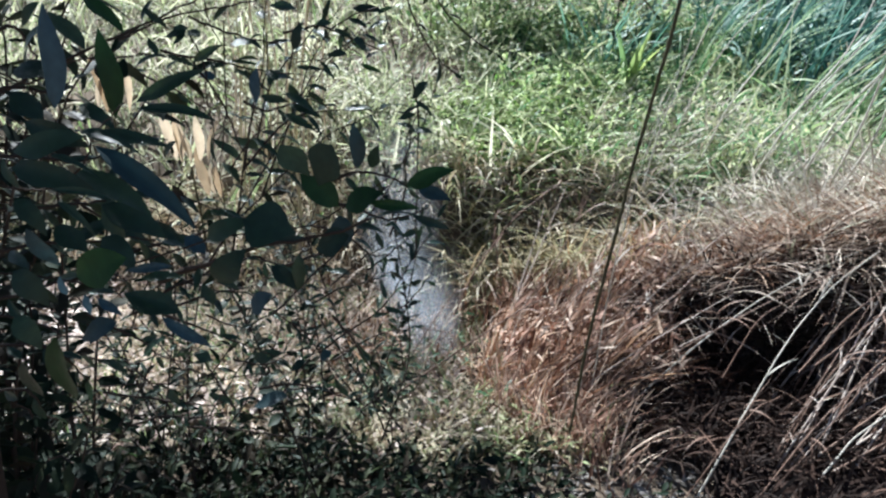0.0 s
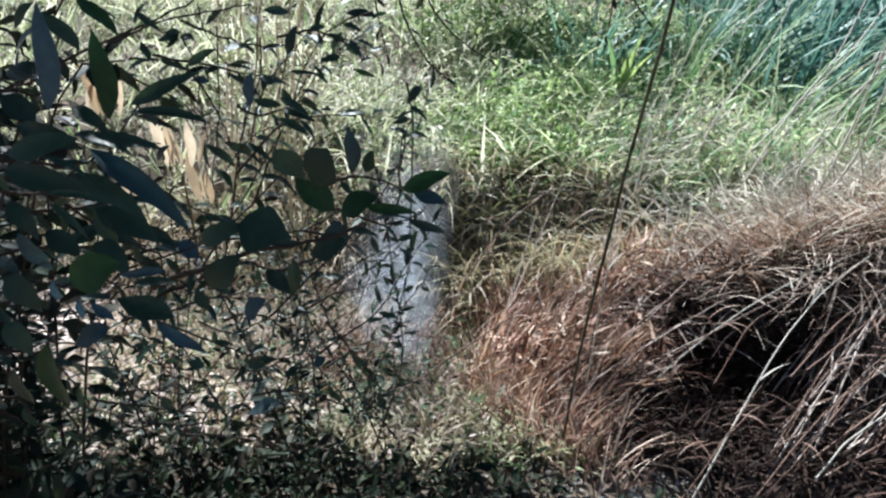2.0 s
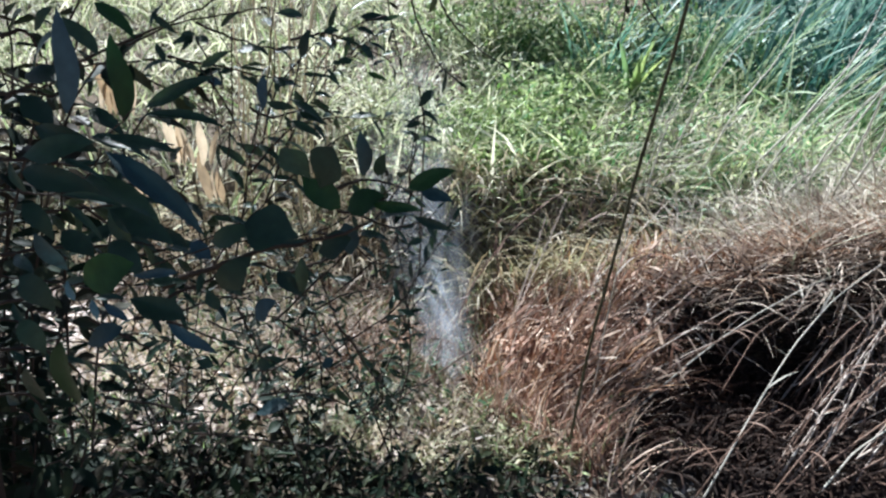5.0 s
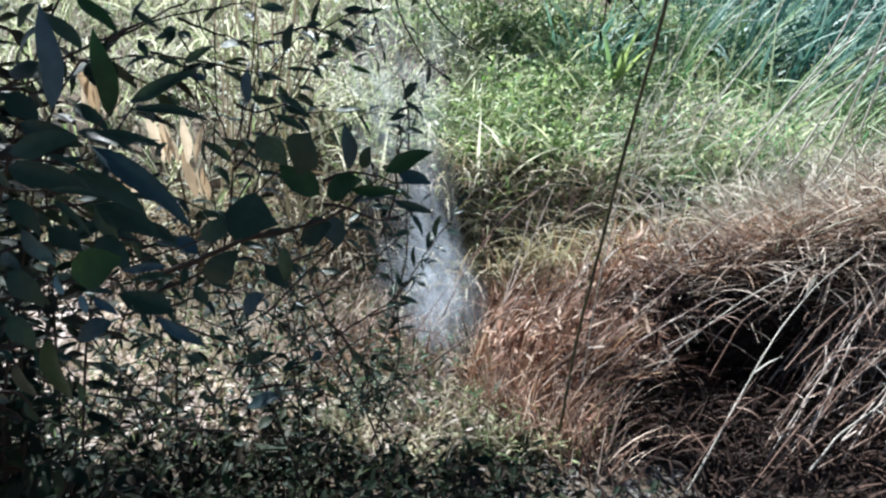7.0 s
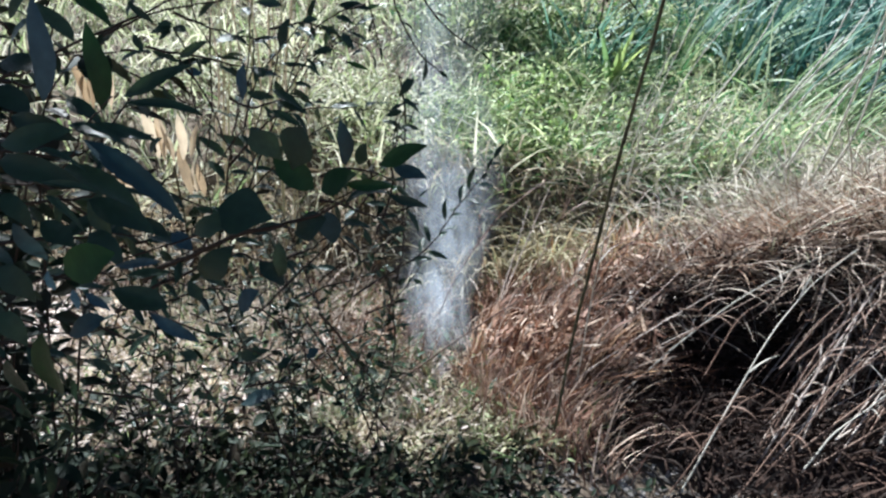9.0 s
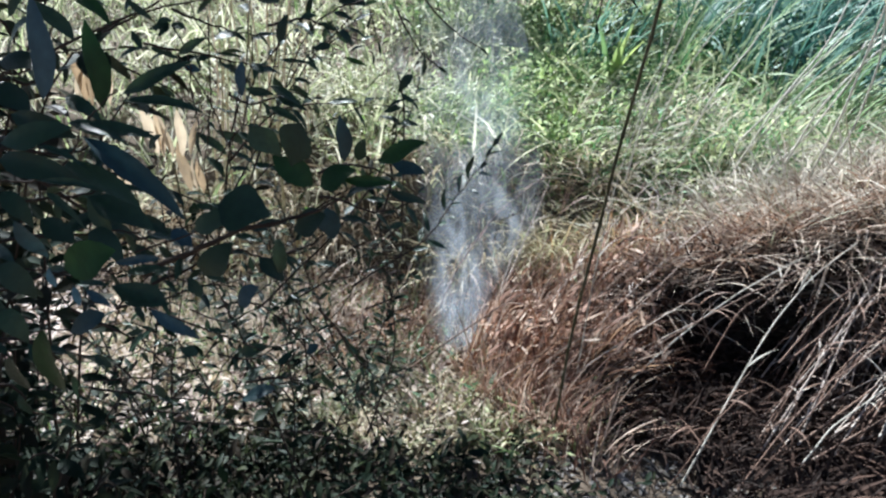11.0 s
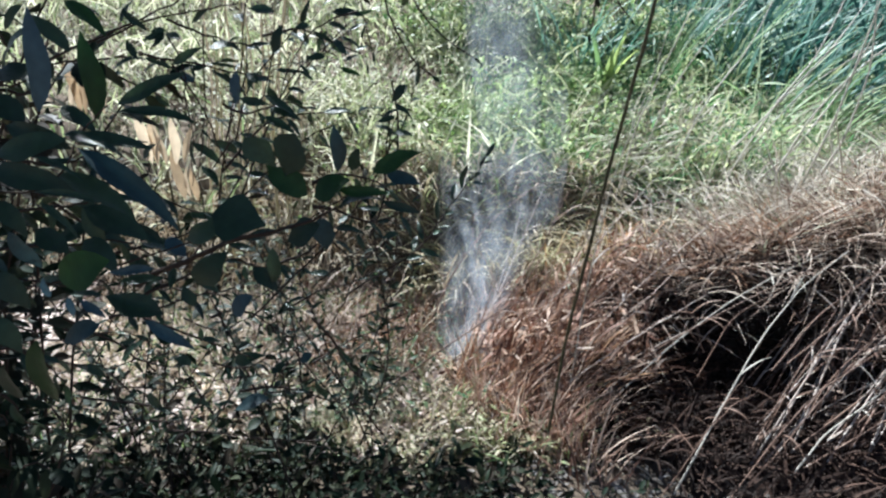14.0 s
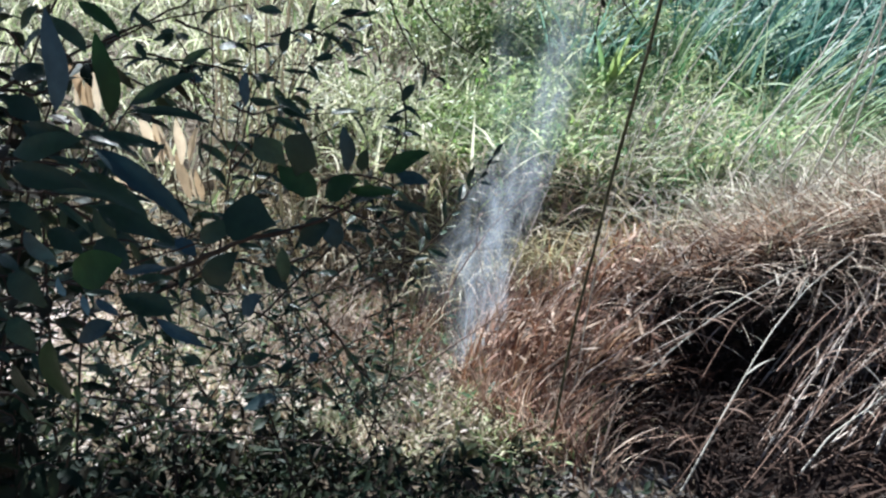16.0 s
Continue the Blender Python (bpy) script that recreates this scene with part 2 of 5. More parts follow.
def field(name, seed, n, box, mat, length, width, lean, curl, az, label, category="grass", az_spread=1.0, keep=None, sink=0.01, segs=5):
    """A stretch of grass of one kind that nobody could count."""
    r = np.random.default_rng(seed)
    x, y = r.uniform(box[0], box[1], n), r.uniform(box[2], box[3], n)
    patch = np.sin(x * 3.1 + seed) * np.sin(y * 3.7 + 2 * seed) + 0.6 * np.sin(x * 7.3 + 2) * np.sin(y * 6.1 + seed)
    ok = patch + r.normal(0, 0.8, n) > -0.7
    if keep is not None:
        ok &= keep(x, y)
    x, y, patch = x[ok], y[ok], patch[ok]
    m = len(x)
    a = az + r.normal(0, az_spread, m) + 0.5 * patch
    v, q = blades(on_ground(x, y, -sink), a, r.uniform(*length, m) * (1 + 0.12 * patch), np.abs(r.normal(lean, 0.25, m)),
                  np.abs(r.normal(curl, 0.5, m)), r.uniform(*width, m), r.uniform(-1.2, 1.2, m), segs)
    return tagged(new(name, mesh_from(name, v, q, mat)), label, category, kind="stuff")


def small_leaves(points, seed, length, width, spread=1.0, segs=3):
    """Loose small leaves, each a short folded blade, at the given points."""
    r = np.random.default_rng(seed)
    n = len(points)
    return blades(np.asarray(points), r.uniform(0, 2 * np.pi, n), r.uniform(*length, n), r.uniform(0.3, 1.6, n) * spread,
                  r.uniform(0.1, 0.9, n), r.uniform(*width, n), r.uniform(-0.6, 0.6, n), segs)


# ---- background grasses on the slope ----
field("pale_meadow_grass", 3, 9000, (-5.2, 0.3, 3.25, 7.5), M_PALE, (0.20, 0.50), (0.009, 0.020), 0.55, 1.2, 0.0, "pale sunlit meadow grass on the slope", az_spread=2.5)
field("green_slope_grass", 5, 10500, (0.1, 3.6, 3.1, 5.6), M_GRASS, (0.15, 0.45), (0.007, 0.019), 0.65, 1.4, 0.2, "green and bleached tangled grass on the slope", az_spread=1.8, keep=lambda x, y: y > 3.5 - 0.6 * ease(0.5, 0.9, x))
field("far_meadow_grass", 7, 12000, (-10, 12, 7.0, 16), M_PALE, (0.4, 0.8), (0.015, 0.035), 0.35, 0.9, 0.0, "far pale grass up the slope", az_spread=2.5, segs=3)
field("cool_tall_grass", 9, 2900, (1.4, 5.0, 3.8, 6.8), M_TEAL, (0.5, 1.1), (0.012, 0.028), 0.55, 1.0, 0.30, "tall broad-bladed grass coloured blue-green for shade", az_spread=1.1,
      keep=lambda x, y: x > 1.45 + 0.30 * (5.2 - y), segs=7)
field("bank_straw", 11, 2900, (-2.6, 0.9, 3.0, 3.5), M_STRAW, (0.14, 0.40), (0.005, 0.011), 0.5, 2.0, -1.57, "bleached straw bending over the bank edge", "straw", az_spread=0.9)
field("bank_olive_blades", 12, 750, (-0.1, 0.85, 2.85, 3.25), M_OLIVE, (0.25, 0.55), (0.006, 0.012), 0.4, 1.9, -1.8, "half-dry olive blades hanging over the bank edge", az_spread=1.0)
field("ridge_straw", 13, 6500, (0.6, 3.4, 2.75, 3.9), M_RIDGE, (0.18, 0.5), (0.005, 0.010), 0.8, 1.0, 0.4, "bleached fallen straw on the ridge", "straw", az_spread=1.6)


def herb_bank(name, seed, n, centre, size, mat, length, width, label):
    r = np.random.default_rng(seed)
    c = r.normal(0, 1, (26, 3)) * np.array(size) * 0.5
    pts = c[r.integers(0, 26, n)] + r.normal(0, 1, (n, 3)) * np.array(size) * 0.22
    pts = pts + np.array(centre)
    g = lie(pts[:, 0], pts[:, 1])
    pts[:, 2] = g + np.abs(pts[:, 2] - centre[2])
    stems = r.choice(n, 160, replace=False)
    tubes = []
    for i in stems:
        foot = np.array([pts[i, 0] + r.normal(0, 0.05), pts[i, 1] + r.normal(0, 0.05), 0])
        foot[2] = lie(foot[0], foot[1]) - 0.01
        tubes.append(tube(smooth_line([foot, (foot + pts[i]) / 2 + r.normal(0, 0.02, 3), pts[i]], 5), np.linspace(0.003, 0.001, 5), 4))
    ob = thing(name, (centre[0], centre[1], float(lie(centre[0], centre[1]))), label, "herb")
    base = np.array(ob.location)
    v, q = small_leaves(pts, seed, length, width)
    part("foliage", mesh_from("herb_leaves", v - base, q, mat), ob, kind="stuff")
    v, q = join(tubes)
    part("stalk_tangle", mesh_from("herb_stems", v - base, q, M_CANE), ob, kind="stuff")


herb_bank("herb_patch", 21, 5600, (0.35, 3.75, 0.5), (0.8, 0.55, 0.22), M_HERB, (0.02, 0.055), (0.010, 0.022), "yellow-green small-leaved herb patch on the bank")
herb_bank("herb_patch", 24, 2600, (1.15, 3.6, 0.5), (0.6, 0.4, 0.18), M_GRASS, (0.02, 0.06), (0.008, 0.018), "pale green small-leaved herb patch on the slope")
herb_bank("herb_bush", 22, 4200, (0.45, 5.1, 0.9), (0.7, 0.4, 0.5), M_BUSH, (0.03, 0.07), (0.015, 0.03), "green small-leaved bush at the top of the bank")
herb_bank("herb_patch", 23, 3000, (-0.55, 3.9, 0.5), (0.7, 0.5, 0.25), M_PALE, (0.02, 0.06), (0.008, 0.018), "pale dry herb patch on the bank")


herb_bank("herb_patch", 25, 700, (0.12, 1.88, 0.0), (0.36, 0.20, 0.05), M_OLIVE, (0.015, 0.04), (0.008, 0.016), "low yellow-green seedlings beside the litter")
herb_bank("herb_patch", 26, 500, (-0.42, 2.03, 0.0), (0.22, 0.16, 0.05), M_PALE, (0.015, 0.04), (0.006, 0.014), "low pale green seedlings in the litter")


herb_bank("weed_patch", 27, 380, (-0.38, 2.35, 0.0), (0.62, 0.45, 0.14), M_LOW, (0.03, 0.06), (0.012, 0.024), "dark broad-leaved weeds among the dry litter")


# ---- tussocks whose blades can be told apart ----
def blade_set(name, mat, curls, width):
    made = []
    for c in curls:
        v, q = blades(np.zeros((1, 3)), np.zeros(1), np.ones(1), np.array([0.08]), np.array([c]), np.array([width]), np.array([0.25]), 8)
        made.append(mesh_from(name, v, q, mat))
    return made


def tussock(seed, x, y, n, meshes, length, lean, az, az_sd, label, group):
    r = np.random.default_rng(seed)
    ob = thing("grass_tussock", (x, y, float(lie(x, y))), label, "grass tussock", group)
    for k in range(n):
        L = r.uniform(*length)
        px, py = r.normal(0, 0.05), r.normal(0, 0.05)
        pz = float(lie(x + px, y + py)) - ob.location.z - 0.01
        turn = Matrix.Rotation(r.normal(az, az_sd), 4, "Z") @ Matrix.Rotation(abs(r.normal(lean, 0.2)), 4, "Y") @ Matrix.Rotation(r.uniform(-0.8, 0.8), 4, "Z")
        part("blade", meshes[int(r.integers(0, len(meshes)))], ob, at=Matrix.Translation((px, py, pz)) @ turn @ Matrix.Diagonal((L, L, L, 1)))


GREEN_SET = blade_set("long_blade", material("long green blade", [(0.12, 0.24, 0.10), (0.28, 0.40, 0.18), (0.50, 0.56, 0.36)], 0.5, 0.4, by="object"), (0.3, 0.7, 1.1, 1.5), 0.018)
DRY_SET = blade_set("dry_blade", material("long dry blade", [(0.24, 0.18, 0.10), (0.46, 0.38, 0.24), (0.66, 0.60, 0.46)], 0.55, 0.3, by="object"), (0.9, 1.5, 2.1, 2.7), 0.016)
rt = np.random.default_rng(81)
for k in range(15):
    tussock(300 + k, rt.uniform(1.05, 3.0), rt.uniform(3.35, 4.7), 24, GREEN_SET, (0.35, 0.9), 0.45, 0.25, 0.5, "long light green grass tussock leaning on the slope", "green tussocks")
for k in range(9):
    tussock(330 + k, 0.05 + 0.10 * k + rt.normal(0, 0.03), 2.78 + rt.uniform(0, 0.35), 18, DRY_SET, (0.28, 0.6), 0.25, -2.4, 1.0, "dry tussock with blades arching over the bank", "dry tussocks")

RUST_SET = blade_set("russet_blade", material("long russet blade", [(0.20, 0.09, 0.05), (0.50, 0.28, 0.14), (0.74, 0.54, 0.36)], 0.6, 0.3, by="object"), (0.2, 0.6, 1.1, 1.8), 0.024)
for k in range(12):
    tussock(350 + k, rt.uniform(0.14, 0.60), rt.uniform(2.05, 2.5), 11, RUST_SET, (0.18, 0.36), 0.65, 0.35, 0.8, "russet dry tussock on the flank of the mound", "russet tussocks")

for k in range(5):
    tussock(365 + k, rt.uniform(0.40, 0.75), rt.uniform(2.70, 2.95), 12, RUST_SET, (0.18, 0.36), 0.5, 0.6, 0.9, "russet dry tussock on the bank edge", "russet tussocks")
STRAW_SET = blade_set("straw_blade", material("long straw blade", [(0.40, 0.34, 0.24), (0.60, 0.55, 0.42), (0.74, 0.70, 0.58)], 0.55, 0.3, by="object"), (0.2, 0.6, 1.2, 1.8), 0.014)
for k in range(14):
    tussock(380 + k, rt.uniform(0.95, 2.3), rt.uniform(3.05, 3.95), 20, STRAW_SET, (0.25, 0.62), 0.75, 0.5, 0.6, "bleached straw tussock lodged on the slope", "straw tussocks")
TEAL_SET = blade_set("cool_blade", material("long cool blade", [(0.05, 0.12, 0.09), (0.12, 0.23, 0.17), (0.26, 0.38, 0.28)], 0.45, 0.35, by="object"), (0.5, 1.0, 1.5, 2.0), 0.026)
for k in range(10):
    tx, ty = (rt.uniform(0.80, 1.15), rt.uniform(4.4, 4.8)) if k < 4 else (rt.uniform(1.6, 3.0), rt.uniform(4.4, 5.2))
    tussock(400 + k, tx, ty, 22, TEAL_SET, (0.35, 0.85), 0.4, 0.3, 1.4, "cool green arching grass tussock on the slope", "cool tussocks")

# ---- dry grass mound ----
def dry_mound():
    r = np.random.default_rng(31)
    ob = thing("dry_grass_mound", (1.4, 2.6, 0.0), "mound of lodged russet dry grass with a dark hollow", "dry grass")
    base = np.array(ob.location)

    def cover(name, n, x, y, mat, az, az_sd, length, lean, curl, width, label):
        v, q = blades(on_ground(x, y, -0.015), r.normal(az, az_sd, n), r.uniform(*length, n), r.uniform(*lean, n), r.uniform(*curl, n), r.uniform(*width, n), r.uniform(-1.2, 1.2, n), 5)
        part(name, mesh_from(name, v - base, q, mat), ob, label, kind="stuff")

    # the brow: dry blades rooted on the crest that hang over the hollow
    n = 2600
    x = 0.25 + 2.7 * r.uniform(0, 1, n) ** 1.5
    cover("brow", n, x, 2.46 + 0.20 * np.abs(r.normal(0, 1, n)) + 0.18 * ease(1.0, 0.3, x), M_RUST, -2.0, 1.5, (0.12, 0.30), (0.4, 1.3), (0.2, 1.0), (0.004, 0.008), "russet dry blades over the hollow")
    # blades inside the hollow, its shade put into their near-black colour
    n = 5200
    cover("rotten_thatch", n, r.uniform(0.50, 2.8, n), r.uniform(1.80, 2.52, n), M_SHADE_THATCH, -1.2, 1.2, (0.10, 0.28), (0.2, 0.9), (0.3, 1.5), (0.005, 0.012), "dry blades coloured near black as shade")
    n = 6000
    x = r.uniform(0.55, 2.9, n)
    cover("hollow_face", n, x, 2.56 - 0.26 * ease(0.3, 1.0, x) + r.uniform(-0.06, 0.18, n), M_SHADE_THATCH, -1.4, 1.0, (0.08, 0.22), (0.6, 1.5), (0.3, 1.5), (0.006, 0.016), "dry blades coloured near black as the hollow's shade")
    # pale tangle on the crest
    n = 4200
    x = 0.75 + 2.3 * r.uniform(0, 1, n) ** 0.8
    cover("crest", n, x, 2.40 + 0.18 * np.abs(r.normal(0, 1, n)), M_CREST, -0.6, 2.0, (0.12, 0.40), (0.6, 1.4), (0.1, 1.0), (0.004, 0.008), "bleached tangled straw")
    n = 2500
    cover("crest_straw", n, r.uniform(1.25, 3.0, n), r.uniform(2.42, 2.95, n), M_RIDGE, 0.3, 1.6, (0.14, 0.42), (0.5, 1.3), (0.1, 1.0), (0.004, 0.009), "bleached pale straw on the crest")
    n = 1000
    cover("crest_fringe", n, r.uniform(1.35, 2.6, n), r.uniform(2.32, 2.48, n), M_CREST, -1.7, 0.6, (0.22, 0.50), (0.8, 1.5), (0.2, 1.0), (0.003, 0.007), "bleached straw hanging over the hollow")
    # the sunny flank and its skirt
    n = 1300
    t = r.uniform(0, 1, n)
    x = 0.10 + 0.52 * t + r.normal(0, 0.05, n)
    cover("flank", n, x, 2.15 + 0.50 * r.uniform(0, 1, n) - 0.05 * t, M_RUST, 0.35, 0.8, (0.14, 0.50), (0.25, 1.2), (0.0, 1.3), (0.004, 0.012), "russet and orange dry blades")
    # dark blades beneath, coloured as the shade in the gaps
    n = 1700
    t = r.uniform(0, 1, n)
    cover("flank_thatch", n, 0.12 + 0.62 * t + r.normal(0, 0.04, n), 2.02 + 0.62 * r.uniform(0, 1, n), M_SHADE_THATCH, 0.4, 1.0, (0.06, 0.20), (0.5, 1.2), (0.2, 1.0), (0.006, 0.014), "blades coloured dark as shade under the russet ones")
    n = 260
    t = r.uniform(0, 1, n)
    cover("flank_straw", n, 0.10 + 0.52 * t + r.normal(0, 0.05, n), 2.05 + 0.55 * r.uniform(0, 1, n), M_CREST, 0.5, 0.7, (0.16, 0.50), (0.3, 0.9), (0.1, 0.8), (0.003, 0.008), "bleached straw among the russet blades")
    n = 1050
    t = r.uniform(0, 1, n)
    cover("skirt", n, 0.10 + 0.40 * t + r.normal(0, 0.04, n), 2.20 - 0.34 * t + r.normal(0, 0.10, n), M_SHEATH, 1.0, 1.0, (0.10, 0.30), (0.2, 0.9), (0.2, 1.2), (0.004, 0.008), "reddish short dry blades")
    # more of the near-black thatch, as shade under the lodged stalks
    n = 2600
    cover("stalk_bed", n, r.uniform(0.75, 2.4, n), r.uniform(1.55, 1.95, n), M_SHADE_THATCH, 0.5, 1.2, (0.08, 0.24), (0.5, 1.3), (0.2, 1.2), (0.006, 0.014), "blades coloured near black as shade under the stalks")
    # broken sheaths and scraps caught among the stalks
    for name, n, xs, ys, up, mat, length, width, label in (
            ("broken_sheath", 900, (0.14, 0.80), (2.12, 2.66), (0.03, 0.24), M_SHEATH, (0.04, 0.15), (0.006, 0.016), "tan broken leaf sheaths"),
            ("stalk_shred", 800, (1.30, 2.50), (1.90, 2.45), (0.03, 0.42), M_STALK, (0.03, 0.12), (0.003, 0.006), "pale shreds on the stalks")):
        x, y = r.uniform(*xs, n), r.uniform(*ys, n)
        v, q = blades(on_ground(x, y, r.uniform(*up, n)), r.normal(0.5, 1.3, n), r.uniform(*length, n), r.uniform(0.3, 1.7, n), r.uniform(-0.4, 1.6, n), r.uniform(*width, n), r.uniform(-1.4, 1.4, n), 4)
        part(name, mesh_from(name, v - base, q, mat), ob, label, kind="stuff")
    # long lodged stalks, sweeping up and away to the side
    for i in range(215):
        if i % 7 == 0:
            foot = np.array([r.uniform(0.10, 0.50), r.uniform(2.0, 2.5), 0.0])
            L, a, tilt = r.uniform(0.5, 1.0), r.normal(0.45, 0.25), r.uniform(0.55, 1.0)
        elif i % 7 in (3, 5):
            foot = np.array([r.uniform(1.25, 2.15), r.uniform(2.08, 2.36), 0.0])
            L, a, tilt = r.uniform(0.4, 0.85), r.normal(0.55, 0.25), r.uniform(0.75, 1.2)
        else:
            foot = np.array([0.94 + 1.2 * r.uniform(0, 1), r.uniform(1.70, 2.12), 0.0])
            L, a, tilt = r.uniform(0.5, 1.3), r.normal(0.62, 0.20), r.uniform(0.72, 1.12)
        foot[2] = float(lie(foot[0], foot[1])) - 0.01
        d = np.array([math.cos(a) * math.sin(tilt), math.sin(a) * math.sin(tilt), math.cos(tilt)])
        sag = np.array([math.cos(a), math.sin(a), -0.75]) * r.uniform(-0.10, 0.14)
        line = [foot + d * L * s + sag * L * s * s for s in np.linspace(0, 1, 9)]
        thick = np.linspace(0.0036, 0.0016, 9) * r.uniform(0.45, 1.2)
        pieces = [tube(line, thick, 5)]
        for k in range(1, 7):
            p, nx = np.asarray(line[k]), np.asarray(line[k + 1])
            pieces.append(tube([p, p + (nx - p) * 0.12], [thick[k] * 1.35, thick[k] * 1.2], 5))
        nb = 7
        at = np.array(line)[r.integers(1, 9, nb)]
        pieces.append(blades(at, a + r.normal(0, 1.0, nb), r.uniform(0.03, 0.14, nb), r.uniform(0.5, 1.3, nb), r.uniform(0.3, 1.4, nb), r.uniform(0.003, 0.006, nb), r.uniform(-1, 1, nb), 5))
        v, q = join(pieces)
        part("stalk", mesh_from("stalk", v - base, q, M_MOTTLE if i % 5 in (1, 3) else M_STALK), ob)


dry_mound()

# ---- litter on the ground ----
def litter(name, seed, n, box, mat, length, width, label):
    r = np.random.default_rng(seed)
    x, y = r.uniform(box[0], box[1], n), r.uniform(box[2], box[3], n)
    mx, my = (box[0] + box[1]) / 2, (box[2] + box[3]) / 2
    far = np.maximum(np.abs(x - mx) / (box[1] - box[0]), np.abs(y - my) / (box[3] - box[2])) * 2
    ok = far + 0.25 * np.sin(x * 7 + 1) * np.sin(y * 8) + r.normal(0, 0.2, n) < 0.85
    x, y = x[ok], y[ok]
    n = len(x)
    v, q = blades(on_ground(x, y, 0.004), r.uniform(0, 6.3, n), r.uniform(*length, n), r.uniform(1.1, 1.5, n), r.uniform(-0.2, 0.6, n), r.uniform(*width, n), r.uniform(-0.5, 0.5, n), 3)
    tagged(new(name, mesh_from(name, v, q, mat)), label, "leaf litter", kind="stuff")


litter("leaf_litter", 41, 6500, (-3.2, 0.30, 1.80, 3.1), M_LITTER, (0.03, 0.08), (0.012, 0.035), "dry curled brown leaf litter on the earth")
litter("pale_chippings", 42, 4300, (-0.1, 2.4, 0.9, 1.90), M_CHIP, (0.012, 0.05), (0.006, 0.018), "pale grey broken dry litter")
field("russet_tangle", 48, 700, (-0.62, 0.02, 2.28, 2.88), M_RUST, (0.08, 0.26), (0.004, 0.009), 0.6, 1.0, 0.0, "russet dry tangle below the bank", "dry grass", az_spread=3.0)
litter("path_litter", 46, 9000, (-6, 6, -5, 3.4), M_CHIP, (0.03, 0.09), (0.01, 0.03), "sparse dry litter on the path")
field("path_grass", 47, 6000, (-6, 6, -5, 2.9), M_OLIVE, (0.05, 0.2), (0.004, 0.009), 0.7, 1.0, 0.0, "sparse short half-dry grass beside the path", az_spread=3.0, keep=lambda x, y: (np.abs(x) > 1.9) | (y < 0.9), segs=3)
field("foreground_dry_grass", 43, 5000, (-1.6, 0.6, 1.8, 2.9), M_STRAW, (0.06, 0.22), (0.003, 0.007), 0.7, 1.0, 0.0, "short dry grass among the litter", az_spread=3.0)
field("dry_tangle", 45, 800, (-0.75, 0.02, 2.25, 2.95), M_CREST, (0.10, 0.32), (0.004, 0.008), 0.7, 1.2, 0.0, "tangled pale dry grass below the bank", "dry grass", az_spread=3.0)
field("foreground_green_grass", 44, 1400, (-1.4, 0.5, 1.75, 2.9), M_BUSH, (0.06, 0.2), (0.003, 0.008), 0.5, 0.9, 0.0, "short green grass among the litter", az_spread=3.0)


# ---- leafy shrubs ----
LEAVES = [leaf_shape(1.0, w, wd, dr, fo, wa, bend=be) for w, wd, dr, fo, wa, be in
          ((0.26, 0.45, 0.22, 0.35, 0.05, 0.05), (0.30, 0.5, 0.35, 0.25, 0.06, -0.08), (0.34, 0.55, 0.12, 0.40, 0.03, 0.0), (0.22, 0.4, 0.45, 0.3, 0.05, 0.10))]
LEAF_WIDTH = (0.26, 0.30, 0.34, 0.22)
LIGHT = [leaf_shape(1.0, w, wd, dr, 0.2, 0.0, 4, 0.06)[0:2] for w, wd, dr in ((0.28, 0.45, 0.2), (0.34, 0.5, 0.35), (0.42, 0.55, 0.1), (0.24, 0.4, 0.4))]
LIGHT = [(v[:25], q[:16]) for v, q in LIGHT]
LEAF_MESH = [mesh_from("leaf", v * np.array((1, 1, 1)), q, M_LEAF) for v, q in LEAVES]
SKYLIT_MESH = mesh_from("skylit_leaf", *LEAVES[0], M_SKYLIT)
BLUE_MESH = mesh_from("bluish_leaf", *LEAVES[0], M_BLUE)
SUNLIT_MESH = mesh_from("sunlit_leaf", *LEAVES[0], M_SUNLIT)
ROUND_MESH = mesh_from("round_leaf", *leaf_shape(1.0, 0.78, 0.62, 0.10, 0.10, 0.02), M_LEAF)


def facing(at, along, face, size):
    """A pose at a point with +y along the leaf and +z as near as can be to face."""
    y = Vector(along).normalized()
    z = Vector(face)
    x = y.cross(z).normalized()
    z = x.cross(y)
    m = Matrix((x, y, z)).transposed().to_4x4()
    return Matrix.Translation(at) @ m @ Matrix.Diagonal((size, size, size, 1))


